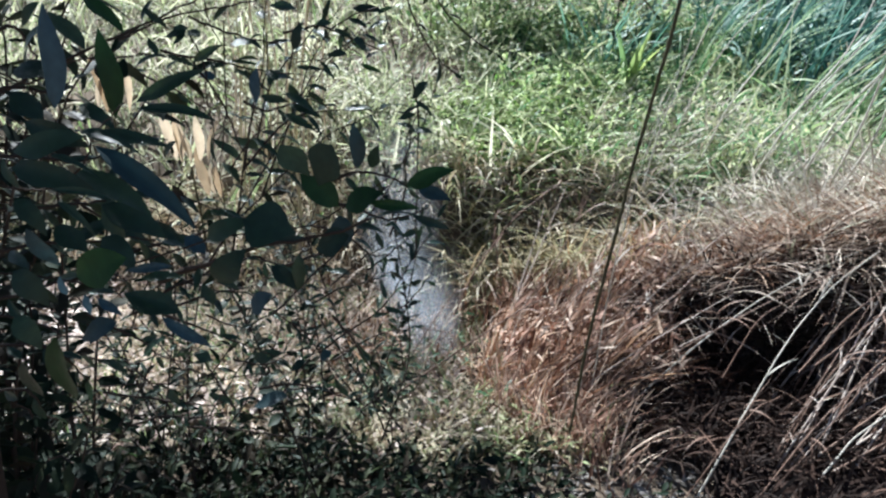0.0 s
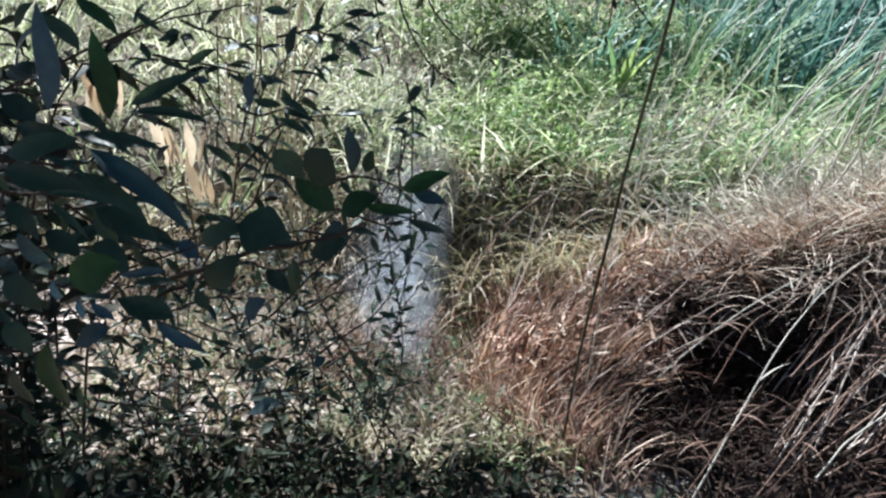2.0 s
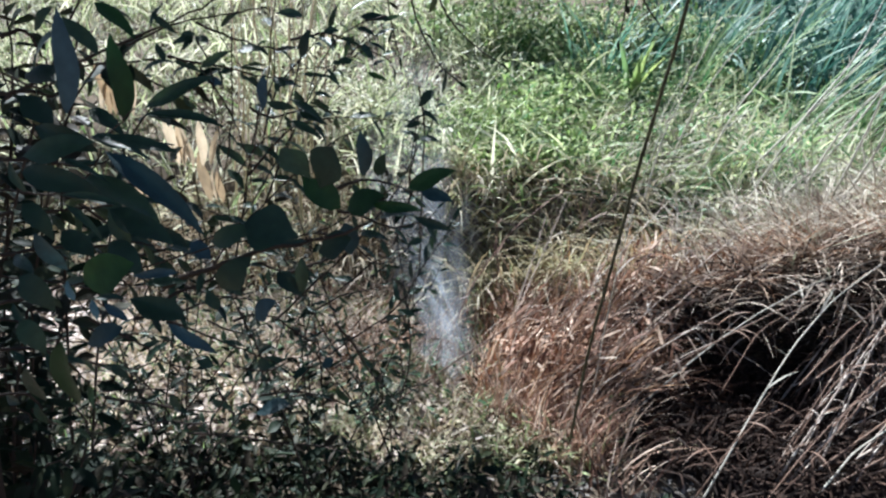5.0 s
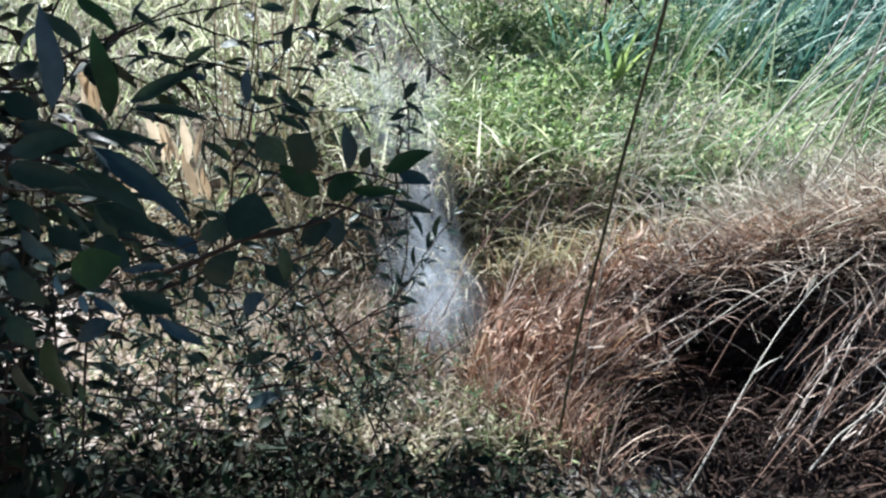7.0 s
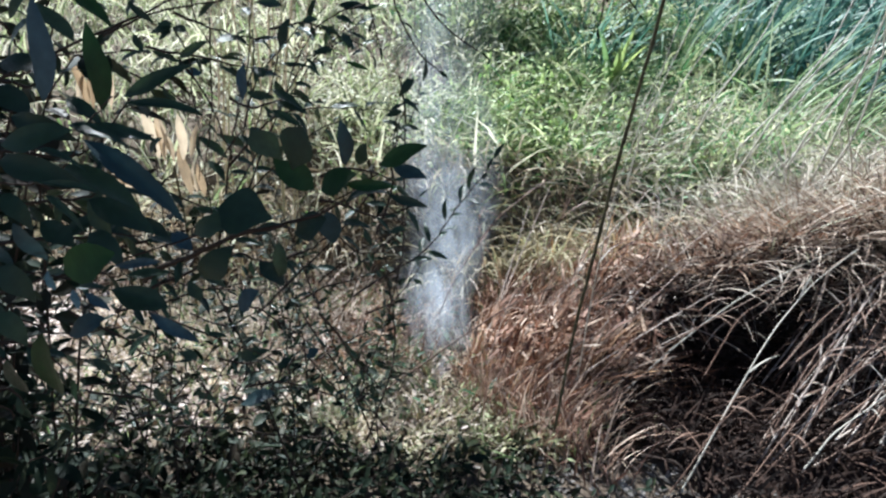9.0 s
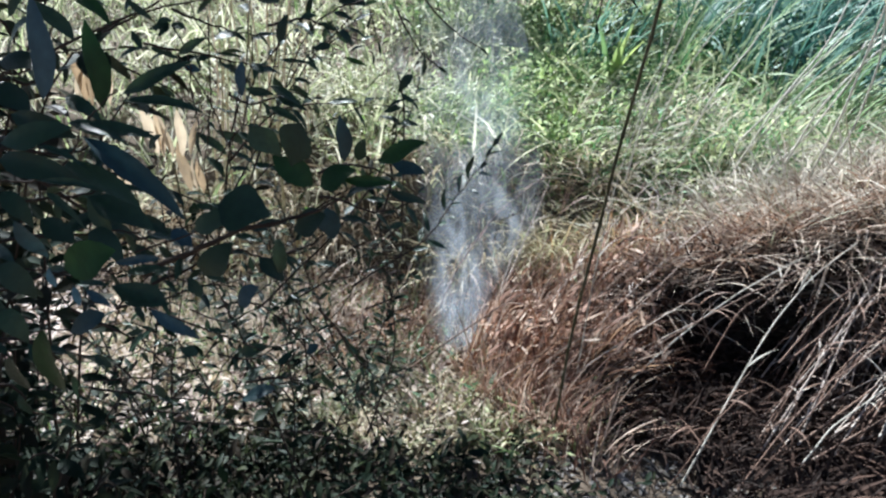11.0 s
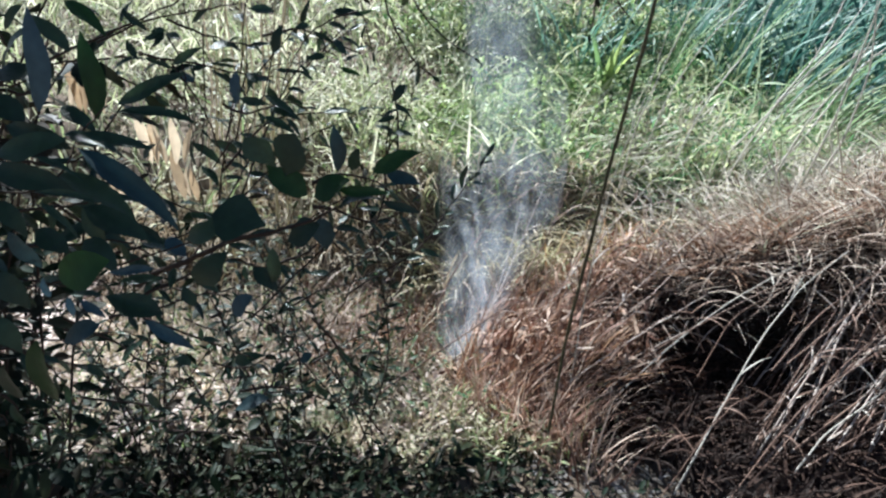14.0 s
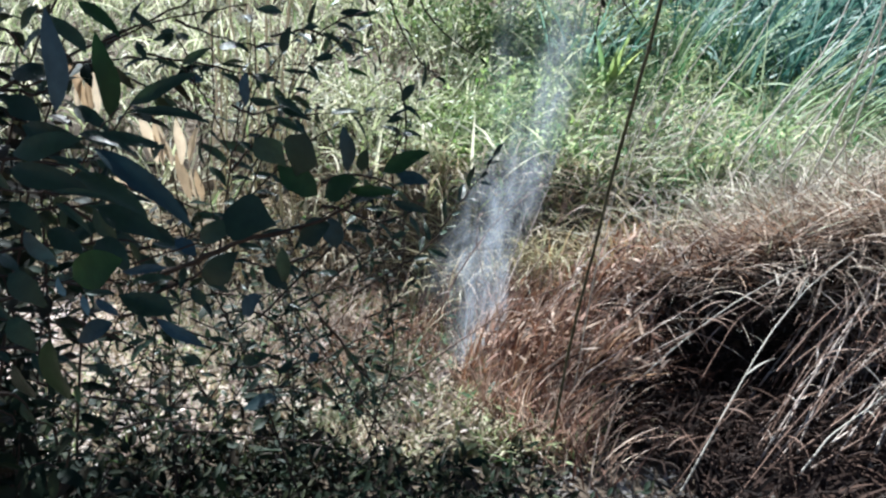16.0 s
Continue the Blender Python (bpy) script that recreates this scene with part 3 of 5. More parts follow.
def branch(shrub, r, points, radius, leaf_len, gap, bare=0.15, droop=0.3, rounds=0, spread=0.9, joined=False):
    """A limb with its leaves; its origin lies at its foot, so that it can sway."""
    base = Vector(shrub.location)
    line = smooth_line(points, max(8, int(len(points) * 4)), 0.0025, r)
    start = line[0].copy()
    n = len(line)
    v, q = tube(line - start, np.linspace(radius, radius * 0.35, n), 6)
    limb = part("branch", mesh_from("branch", v, q, M_BARK), shrub, at=Matrix.Translation(Vector(start) - base))
    total = float(np.linalg.norm(np.diff(line, axis=0), axis=1).sum())
    k = max(2, int(total * (1 - bare) / gap))
    bits = []
    for i in range(k + 1):
        s = bare + (1 - bare) * i / k
        f = s * (n - 1)
        j = min(n - 2, int(f))
        p = line[j] + (line[j + 1] - line[j]) * (f - j) - start
        d = line[j + 1] - line[j]
        d = d / (np.linalg.norm(d) + 1e-9)
        a = i * 2.4 + r.normal(0, 0.5)
        u = np.cross(d, (0.2, 0.1, 1.0))
        u /= np.linalg.norm(u) + 1e-9
        w = np.cross(u, d)
        along = d * r.uniform(0.3, 0.9) + (u * math.cos(a) + w * math.sin(a)) * spread + np.array((0, 0, -droop))
        if i == k:
            along = d
        face = np.array((r.normal(0, 0.5), r.normal(-0.25, 0.5), 1.0))
        L = leaf_len * r.uniform(0.65, 1.25)
        m = facing(p, along, face, L)
        if joined:
            bv, bq = LIGHT[int(r.integers(0, 4))]
            mm = np.array(m)
            bits.append((bv @ mm[:3, :3].T + mm[:3, 3], bq))
        else:
            part("leaf", ROUND_MESH if r.uniform() < rounds else LEAF_MESH[int(r.integers(0, 4))], limb, at=m)
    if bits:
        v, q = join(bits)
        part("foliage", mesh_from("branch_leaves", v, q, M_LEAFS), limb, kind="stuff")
    return limb


near_shrub = thing("broadleaf_shrub", (-0.75, 0.75, 0.0), "shaded broadleaf shrub with dark glossy leaves", "shrub")
r = np.random.default_rng(51)
STEM = [(-0.75, 0.75, -0.02), (-0.72, 0.78, 0.5), (-0.66, 0.80, 1.0), (-0.60, 0.78, 1.35)]
v, q = tube(smooth_line(STEM, 12, 0.003, r) - np.array(near_shrub.location), np.linspace(0.010, 0.004, 12), 8)
part("stem", mesh_from("stem", v, q, M_BARK), near_shrub)


def near_limb(points, leaf_len, gap):
    branch(near_shrub, r, points, 0.0022, leaf_len, gap)


near_limb([(-0.465, 1.147, 1.021), (-0.374, 1.215, 1.159), (-0.292, 1.282, 1.298), (-0.231, 1.323, 1.382), (-0.148, 1.350, 1.447)], 0.046, 0.024)
near_limb([(-0.436, 1.147, 1.077), (-0.343, 1.215, 1.159), (-0.234, 1.282, 1.245), (-0.156, 1.350, 1.271)], 0.046, 0.024)
near_limb([(-0.392, 1.100, 1.077), (-0.347, 1.100, 1.277), (-0.304, 1.100, 1.410), (-0.285, 1.100, 1.499)], 0.050, 0.020)
near_limb([(-0.364, 1.210, 1.139), (-0.309, 1.210, 1.276), (-0.262, 1.265, 1.362), (-0.187, 1.320, 1.412)], 0.046, 0.020)
near_limb([(-0.353, 1.100, 1.230), (-0.270, 1.100, 1.323), (-0.207, 1.155, 1.328), (-0.140, 1.210, 1.310)], 0.046, 0.020)
near_limb([(-0.396, 1.320, 1.202), (-0.362, 1.320, 1.310), (-0.291, 1.320, 1.392), (-0.224, 1.320, 1.460)], 0.050, 0.020)
near_limb([(-0.321, 1.045, 0.986), (-0.217, 1.100, 1.077), (-0.121, 1.155, 1.181), (-0.062, 1.210, 1.315), (-0.047, 1.210, 1.349)], 0.044, 0.022)
near_limb([(-0.417, 0.620, 1.464), (-0.383, 0.632, 1.466), (-0.363, 0.645, 1.453), (-0.341, 0.657, 1.461)], .034, .016)
near_limb([(-0.434, 0.620, 1.402), (-0.389, 0.632, 1.404), (-0.361, 0.645, 1.394), (-0.334, 0.657, 1.396)], .036, .016)
near_limb([(-0.435, 0.600, 1.355), (-0.389, 0.612, 1.361), (-0.347, 0.624, 1.362), (-0.303, 0.636, 1.369)], .036, .015)
near_limb([(-0.447, 0.600, 1.315), (-0.393, 0.612, 1.321), (-0.351, 0.624, 1.322), (-0.300, 0.636, 1.328)], .038, .015)
near_limb([(-0.478, 0.620, 1.249), (-0.426, 0.632, 1.255), (-0.379, 0.645, 1.262), (-0.333, 0.657, 1.255)], .036, .016)
near_limb([(-0.509, 0.640, 1.182), (-0.462, 0.653, 1.181), (-0.432, 0.666, 1.151), (-0.430, 0.678, 1.103)], .034, .016)
near_limb([(-0.526, 0.640, 1.124), (-0.483, 0.653, 1.122), (-0.477, 0.666, 1.072), (-0.456, 0.678, 1.045)], .034, .016)
near_limb([(-0.404, 0.660, 1.361), (-0.373, 0.673, 1.325), (-0.334, 0.686, 1.281), (-0.301, 0.700, 1.254)], .034, .017)
near_limb([(-0.332, 0.700, 1.218), (-0.290, 0.714, 1.232), (-0.249, 0.728, 1.240), (-0.224, 0.742, 1.262)], .032, .018)
near_limb([(-0.385, 0.600, 1.515), (-0.367, 0.612, 1.522), (-0.358, 0.624, 1.511), (-0.361, 0.636, 1.485)], .032, .016)
near_limb([(-0.141, 0.750, 1.335), (-0.118, 0.765, 1.343), (-0.088, 0.780, 1.331), (-0.063, 0.795, 1.312)], .030, .017)
near_limb([(-0.143, 0.750, 1.307), (-0.114, 0.765, 1.295), (-0.083, 0.780, 1.281), (-0.043, 0.795, 1.297)], .028, .017)
near_limb([(-0.203, 0.750, 1.229), (-0.171, 0.765, 1.237), (-0.146, 0.780, 1.245), (-0.127, 0.795, 1.260)], .028, .018)
near_limb([(-0.395, 0.950, 1.443), (-0.345, 0.969, 1.425), (-0.299, 0.988, 1.407), (-0.251, 1.007, 1.387)], .026, .016)
near_limb([(-0.351, 0.950, 1.486), (-0.316, 0.969, 1.462), (-0.278, 0.988, 1.452), (-0.236, 1.007, 1.457)], .026, .016)
near_limb([(-0.242, 1.000, 1.458), (-0.198, 1.020, 1.470), (-0.155, 1.040, 1.452), (-0.119, 1.060, 1.425)], .026, .018)
near_limb([(-0.292, 0.950, 1.376), (-0.269, 0.969, 1.356), (-0.225, 0.988, 1.367), (-0.182, 1.007, 1.347)], .024, .016)
near_limb([(-0.108, 1.000, 1.154), (-0.082, 1.020, 1.211), (-0.072, 1.040, 1.277), (-0.059, 1.060, 1.333)], .024, .020)
near_limb([(-0.335, 0.900, 1.072), (-0.297, 0.918, 1.080), (-0.262, 0.936, 1.050), (-0.218, 0.954, 0.999)], .026, .016)
near_limb([(-0.185, 0.900, 1.072), (-0.158, 0.918, 1.021), (-0.129, 0.936, 0.947), (-0.087, 0.954, 0.890)], .026, .018)
near_limb([(-0.519, 0.850, 1.101), (-0.473, 0.867, 1.054), (-0.440, 0.884, 1.003), (-0.390, 0.901, 0.982)], .026, .017)
near_limb([(-0.524, 0.850, 0.967), (-0.461, 0.867, 0.944), (-0.402, 0.884, 0.921), (-0.337, 0.901, 0.929)], .026, .019)
near_limb([(-0.410, 0.850, 1.101), (-0.365, 0.867, 1.072), (-0.317, 0.884, 1.043), (-0.257, 0.901, 1.022)], .026, .018)
near_limb([(-0.309, 0.900, 0.941), (-0.252, 0.918, 0.938), (-0.204, 0.936, 0.903), (-0.135, 0.954, 0.867)], .024, .018)


near_limb([(-0.733, 1.100, 0.954), (-0.662, 1.122, 0.905), (-0.585, 1.144, 0.916), (-0.527, 1.166, 0.865)], .030, .013)
near_limb([(-0.694, 1.100, 0.858), (-0.625, 1.122, 0.830), (-0.565, 1.144, 0.854), (-0.497, 1.166, 0.852)], .028, .013)
near_limb([(-0.501, 1.200, 0.895), (-0.438, 1.224, 0.842), (-0.384, 1.248, 0.867), (-0.307, 1.272, 0.880)], .030, .013)
near_limb([(-0.460, 1.200, 0.790), (-0.401, 1.224, 0.760), (-0.335, 1.248, 0.772), (-0.266, 1.272, 0.798)], .030, .013)
near_limb([(-0.417, 1.200, 0.678), (-0.361, 1.224, 0.703), (-0.295, 1.248, 0.686), (-0.224, 1.272, 0.713)], .028, .013)
near_limb([(-0.277, 1.300, 0.723), (-0.217, 1.326, 0.750), (-0.168, 1.352, 0.777), (-0.107, 1.378, 0.791)], .028, .013)
near_limb([(-0.236, 1.300, 0.585), (-0.173, 1.326, 0.613), (-0.122, 1.352, 0.641), (-0.071, 1.378, 0.670)], .026, .013)
near_limb([(-0.313, 1.300, 0.864), (-0.256, 1.326, 0.891), (-0.199, 1.352, 0.890), (-0.152, 1.378, 0.918)], .026, .014)
near_limb([(-0.805, 1.100, 0.833), (-0.752, 1.122, 0.791), (-0.712, 1.144, 0.721), (-0.691, 1.166, 0.647)], .028, .013)
near_limb([(-0.641, 1.100, 0.701), (-0.571, 1.122, 0.711), (-0.516, 1.144, 0.679), (-0.451, 1.166, 0.704)], .026, .013)
near_limb([(-0.533, 1.200, 0.970), (-0.481, 1.224, 0.933), (-0.421, 1.248, 0.932), (-0.368, 1.272, 0.958)], .026, .014)
near_limb([(-0.190, 1.300, 0.944), (-0.145, 1.326, 0.970), (-0.111, 1.352, 0.997), (-0.076, 1.378, 1.037)], .026, .014)
near_limb([(-0.172, 1.300, 0.837), (-0.114, 1.326, 0.849), (-0.078, 1.352, 0.890), (-0.054, 1.378, 0.945)], .024, .014)
branch(near_shrub, r, [(-0.527, 0.800, 1.418), (-0.455, 0.800, 1.450), (-0.373, 0.800, 1.483), (-0.295, 0.800, 1.508), (-0.207, 0.800, 1.528)], 0.0022, 0.05, 0.09, bare=0.2)


def single_leaf(foot, tip, share, mesh, parent, origin):
    """One leaf held between two points, turned to the outer side of the shrub."""
    foot, tip = Vector(foot), Vector(tip)
    m = facing(foot - origin, tip - foot, (r.normal(0, 0.25), -0.78, 0.62), (tip - foot).length)
    part("leaf", mesh, parent, at=m @ Matrix.Diagonal((share, 1, 1, 1)))


# leaf tones: dark, then copies coloured as sun- or sky-lit
DARK, SUNLIT, PALE, BLUISH = LEAF_MESH[0], SUNLIT_MESH, SKYLIT_MESH, BLUE_MESH


def held_leaf(foot, tip, slim, mesh, level=False, on=None):
    """One leaf of the near shrub; a level one lies flat under the sky, the others turn to the path."""
    foot, tip = Vector(foot), Vector(tip)
    if level:
        face = (r.normal(0, 0.08), -0.42, 1.0)
    else:
        face = (r.normal(0, 0.5), -0.70 + r.normal(0, 0.25), 0.62 + r.normal(0, 0.2))
    size = (tip - foot).length
    origin = near_shrub.location + (on.location if on else Vector())
    m = facing(foot - origin, tip - foot, face, size)
    wide = 0.26
    if mesh == DARK:
        pick = int(r.integers(0, 4))
        mesh, wide = LEAF_MESH[pick], LEAF_WIDTH[pick]
    part("leaf", mesh, on or near_shrub, at=m @ Matrix.Diagonal((0.92 * slim / wide, 1, 1, 1)))


def bare_twig(points, radius):
    line = smooth_line(points, 4 * len(points) + 4, 0.0012, r) - np.array(near_shrub.location)
    v, q = tube(line, np.linspace(radius, radius * 0.6, len(line)), 6)
    part("twig", mesh_from("twig", v, q, M_BARK), near_shrub)


bare_twig([(-0.375, 0.800, 1.479), (-0.337, 0.808, 1.496), (-0.281, 0.816, 1.510), (-0.227, 0.824, 1.518)], 0.0014)
bare_twig([(-0.314, 0.550, 1.492), (-0.295, 0.556, 1.502), (-0.276, 0.561, 1.509), (-0.269, 0.567, 1.517)], 0.0010)
bare_twig([(-0.335, 0.900, 1.473), (-0.323, 0.909, 1.436), (-0.331, 0.918, 1.384), (-0.328, 0.927, 1.336), (-0.343, 0.936, 1.260)], 0.0011)
bare_twig([(-0.289, 0.900, 1.485), (-0.297, 0.909, 1.429), (-0.304, 0.918, 1.376), (-0.331, 0.927, 1.295), (-0.338, 0.936, 1.226)], 0.0011)
bare_twig([(-0.309, 0.900, 1.511), (-0.310, 0.909, 1.470), (-0.296, 0.918, 1.433)], 0.0009)
bare_twig([(-0.334, 0.900, 1.438), (-0.317, 0.909, 1.401), (-0.304, 0.918, 1.346), (-0.304, 0.927, 1.288)], 0.0014)
bare_twig([(-0.238, 0.900, 1.472), (-0.241, 0.909, 1.429), (-0.270, 0.918, 1.369), (-0.290, 0.927, 1.288), (-0.315, 0.936, 1.200)], 0.0011)
bare_twig([(-0.196, 0.900, 1.485), (-0.212, 0.909, 1.436), (-0.231, 0.918, 1.384), (-0.262, 0.927, 1.328)], 0.0010)
bare_twig([(-0.104, 0.950, 1.497), (-0.142, 0.959, 1.485), (-0.175, 0.969, 1.462), (-0.203, 0.978, 1.416), (-0.225, 0.988, 1.367), (-0.256, 0.998, 1.316)], 0.0011)
bare_twig([(-0.133, 1.000, 1.450), (-0.169, 1.010, 1.426), (-0.203, 1.020, 1.416), (-0.238, 1.030, 1.406)], 0.0010)
bare_twig([(-0.312, 0.600, 1.303), (-0.258, 0.606, 1.318), (-0.204, 0.612, 1.333), (-0.158, 0.618, 1.335), (-0.120, 0.624, 1.351), (-0.093, 0.630, 1.367), (-0.066, 0.636, 1.386)], 0.0011)
bare_twig([(-0.164, 0.620, 1.333), (-0.144, 0.626, 1.327)], 0.0008)
bare_twig([(-0.060, 0.900, 1.417), (-0.053, 0.909, 1.371), (-0.059, 0.918, 1.307), (-0.067, 0.927, 1.204), (-0.080, 0.936, 1.090)], 0.0014)
bare_twig([(-0.035, 0.900, 1.381), (-0.061, 0.909, 1.382), (-0.071, 0.918, 1.339), (-0.078, 0.927, 1.264)], 0.0010)
bare_twig([(-0.270, 0.800, 1.331), (-0.234, 0.808, 1.370), (-0.202, 0.816, 1.377)], 0.0010)
bare_twig([(-0.313, 0.450, 1.437), (-0.279, 0.455, 1.431), (-0.256, 0.459, 1.442), (-0.241, 0.464, 1.464), (-0.229, 0.468, 1.476), (-0.223, 0.473, 1.485)], 0.0009)
bare_twig([(-0.331, 0.450, 1.373), (-0.296, 0.455, 1.361), (-0.273, 0.459, 1.351), (-0.249, 0.464, 1.350)], 0.0009)
bare_twig([(-0.291, 0.450, 1.515), (-0.276, 0.455, 1.504), (-0.262, 0.459, 1.510), (-0.250, 0.464, 1.541)], 0.0009)
bare_twig([(-0.364, 0.480, 1.318), (-0.333, 0.485, 1.310), (-0.323, 0.490, 1.297), (-0.291, 0.494, 1.299), (-0.273, 0.499, 1.304)], 0.0010)
bare_twig([(-0.376, 0.700, 1.189), (-0.332, 0.707, 1.229), (-0.307, 0.714, 1.247), (-0.281, 0.721, 1.264)], 0.0010)
bare_twig([(-0.141, 0.700, 1.229), (-0.115, 0.707, 1.254), (-0.103, 0.714, 1.264), (-0.052, 0.721, 1.292)], 0.0009)
bare_twig([(-0.492, 0.800, 1.014), (-0.433, 0.808, 1.014), (-0.367, 0.816, 1.002), (-0.305, 0.824, 1.010), (-0.251, 0.832, 1.010)], 0.0011)
bare_twig([(-0.462, 0.800, 0.966), (-0.388, 0.808, 0.955), (-0.316, 0.816, 0.965)], 0.0009)
bare_twig([(-0.410, 0.850, 0.905), (-0.329, 0.858, 0.894), (-0.265, 0.867, 0.874), (-0.189, 0.875, 0.862), (-0.126, 0.884, 0.888)], 0.0014)
bare_twig([(-0.482, 0.800, 0.946), (-0.432, 0.808, 1.018), (-0.397, 0.816, 1.095), (-0.379, 0.824, 1.134)], 0.0010)
bare_twig([(-0.400, 0.850, 0.862), (-0.366, 0.859, 0.940), (-0.316, 0.867, 1.015), (-0.272, 0.875, 1.058)], 0.0011)
bare_twig([(-0.206, 0.900, 0.795), (-0.156, 0.909, 0.879), (-0.119, 0.918, 0.928), (-0.039, 0.927, 0.953)], 0.0011)
bare_twig([(-0.275, 0.900, 0.930), (-0.218, 0.909, 1.007), (-0.155, 0.918, 1.061), (-0.119, 0.927, 1.132)], 0.0010)
bare_twig([(-0.251, 0.750, 1.164), (-0.216, 0.758, 1.187), (-0.193, 0.765, 1.198)], 0.0010)
held_leaf((-0.228, 0.400, 1.498), (-0.214, 0.394, 1.557), 0.24, PALE)
held_leaf((-0.231, 0.420, 1.555), (-0.209, 0.414, 1.535), 0.37, DARK)
held_leaf((-0.249, 0.450, 1.556), (-0.265, 0.443, 1.545), 0.36, DARK)
held_leaf((-0.242, 0.440, 1.543), (-0.264, 0.433, 1.534), 0.45, DARK)
held_leaf((-0.278, 0.550, 1.550), (-0.243, 0.542, 1.531), 0.34, SUNLIT)
held_leaf((-0.343, 0.800, 1.516), (-0.319, 0.788, 1.496), 0.26, DARK)
held_leaf((-0.244, 0.500, 1.467), (-0.237, 0.492, 1.531), 0.28, SUNLIT)
held_leaf((-0.414, 0.900, 1.427), (-0.370, 0.886, 1.458), 0.24, DARK)
held_leaf((-0.386, 0.900, 1.469), (-0.372, 0.886, 1.448), 0.39, DARK)
held_leaf((-0.373, 0.900, 1.422), (-0.353, 0.886, 1.446), 0.35, DARK)
held_leaf((-0.334, 0.900, 1.475), (-0.358, 0.886, 1.472), 0.40, DARK)
held_leaf((-0.333, 0.900, 1.477), (-0.345, 0.886, 1.484), 0.44, DARK)
held_leaf((-0.336, 0.900, 1.476), (-0.316, 0.886, 1.472), 0.55, DARK)
held_leaf((-0.337, 0.900, 1.473), (-0.347, 0.886, 1.464), 0.47, DARK)
held_leaf((-0.305, 0.900, 1.484), (-0.277, 0.886, 1.507), 0.24, DARK)
held_leaf((-0.369, 0.900, 1.447), (-0.331, 0.886, 1.439), 0.17, DARK)
held_leaf((-0.279, 0.600, 1.456), (-0.221, 0.591, 1.487), 0.22, DARK)
held_leaf((-0.260, 0.550, 1.465), (-0.189, 0.542, 1.465), 0.19, DARK, True)
held_leaf((-0.336, 0.900, 1.436), (-0.297, 0.886, 1.462), 0.27, DARK)
held_leaf((-0.323, 1.000, 1.418), (-0.339, 0.985, 1.416), 0.52, DARK)
held_leaf((-0.341, 1.000, 1.398), (-0.359, 0.985, 1.404), 0.59, PALE)
held_leaf((-0.285, 0.900, 1.460), (-0.260, 0.886, 1.467), 0.62, DARK)
held_leaf((-0.279, 0.450, 1.515), (-0.247, 0.443, 1.519), 0.58, DARK)
held_leaf((-0.297, 0.470, 1.497), (-0.273, 0.463, 1.483), 0.64, DARK)
held_leaf((-0.282, 0.450, 1.482), (-0.240, 0.443, 1.471), 0.39, DARK)
held_leaf((-0.281, 0.430, 1.467), (-0.239, 0.424, 1.479), 0.42, DARK)
held_leaf((-0.292, 0.440, 1.454), (-0.244, 0.433, 1.453), 0.39, DARK)
held_leaf((-0.298, 0.550, 1.469), (-0.267, 0.542, 1.463), 0.44, DARK)
held_leaf((-0.247, 0.450, 1.475), (-0.207, 0.443, 1.479), 0.24, DARK, True)
held_leaf((-0.256, 0.470, 1.466), (-0.202, 0.463, 1.471), 0.26, DARK)
held_leaf((-0.231, 0.430, 1.476), (-0.162, 0.424, 1.429), 0.21, BLUISH)
held_leaf((-0.252, 0.420, 1.469), (-0.219, 0.414, 1.468), 0.16, DARK, True)
held_leaf((-0.348, 0.800, 1.346), (-0.332, 0.788, 1.370), 0.41, DARK)
held_leaf((-0.323, 0.900, 1.348), (-0.322, 0.886, 1.308), 0.29, DARK)
held_leaf((-0.234, 0.380, 1.461), (-0.192, 0.374, 1.460), 0.15, DARK, True)
held_leaf((-0.254, 0.420, 1.440), (-0.226, 0.414, 1.426), 0.18, DARK, True)
held_leaf((-0.276, 0.480, 1.440), (-0.215, 0.473, 1.419), 0.33, DARK)
held_leaf((-0.272, 0.500, 1.406), (-0.219, 0.492, 1.389), 0.40, DARK)
held_leaf((-0.263, 0.550, 1.373), (-0.232, 0.542, 1.356), 0.36, DARK)
held_leaf((-0.234, 0.600, 1.330), (-0.201, 0.591, 1.361), 0.49, DARK)
held_leaf((-0.237, 0.620, 1.272), (-0.223, 0.611, 1.311), 0.77, DARK)
held_leaf((-0.219, 0.500, 1.353), (-0.260, 0.493, 1.351), 0.20, PALE)
held_leaf((-0.297, 0.700, 1.289), (-0.271, 0.690, 1.278), 0.69, PALE)
held_leaf((-0.278, 0.420, 1.421), (-0.260, 0.414, 1.394), 0.45, BLUISH)
held_leaf((-0.279, 0.460, 1.362), (-0.242, 0.453, 1.386), 0.70, SUNLIT)
held_leaf((-0.270, 0.500, 1.329), (-0.221, 0.492, 1.317), 0.45, DARK)
held_leaf((-0.287, 0.520, 1.369), (-0.252, 0.512, 1.359), 0.64, DARK)
held_leaf((-0.311, 0.500, 1.387), (-0.282, 0.492, 1.374), 0.59, DARK)
held_leaf((-0.322, 0.480, 1.417), (-0.295, 0.473, 1.402), 0.51, DARK)
held_leaf((-0.317, 0.450, 1.374), (-0.290, 0.443, 1.357), 0.62, DARK)
held_leaf((-0.249, 0.420, 1.372), (-0.224, 0.414, 1.377), 0.25, DARK, True)
held_leaf((-0.242, 0.420, 1.369), (-0.224, 0.414, 1.360), 0.33, PALE)
held_leaf((-0.249, 0.420, 1.372), (-0.244, 0.414, 1.359), 0.38, PALE)
held_leaf((-0.261, 0.420, 1.369), (-0.262, 0.414, 1.385), 0.39, PALE)
held_leaf((-0.251, 0.460, 1.327), (-0.285, 0.453, 1.312), 0.47, BLUISH)
held_leaf((-0.318, 0.480, 1.304), (-0.322, 0.473, 1.232), 0.38, SUNLIT)
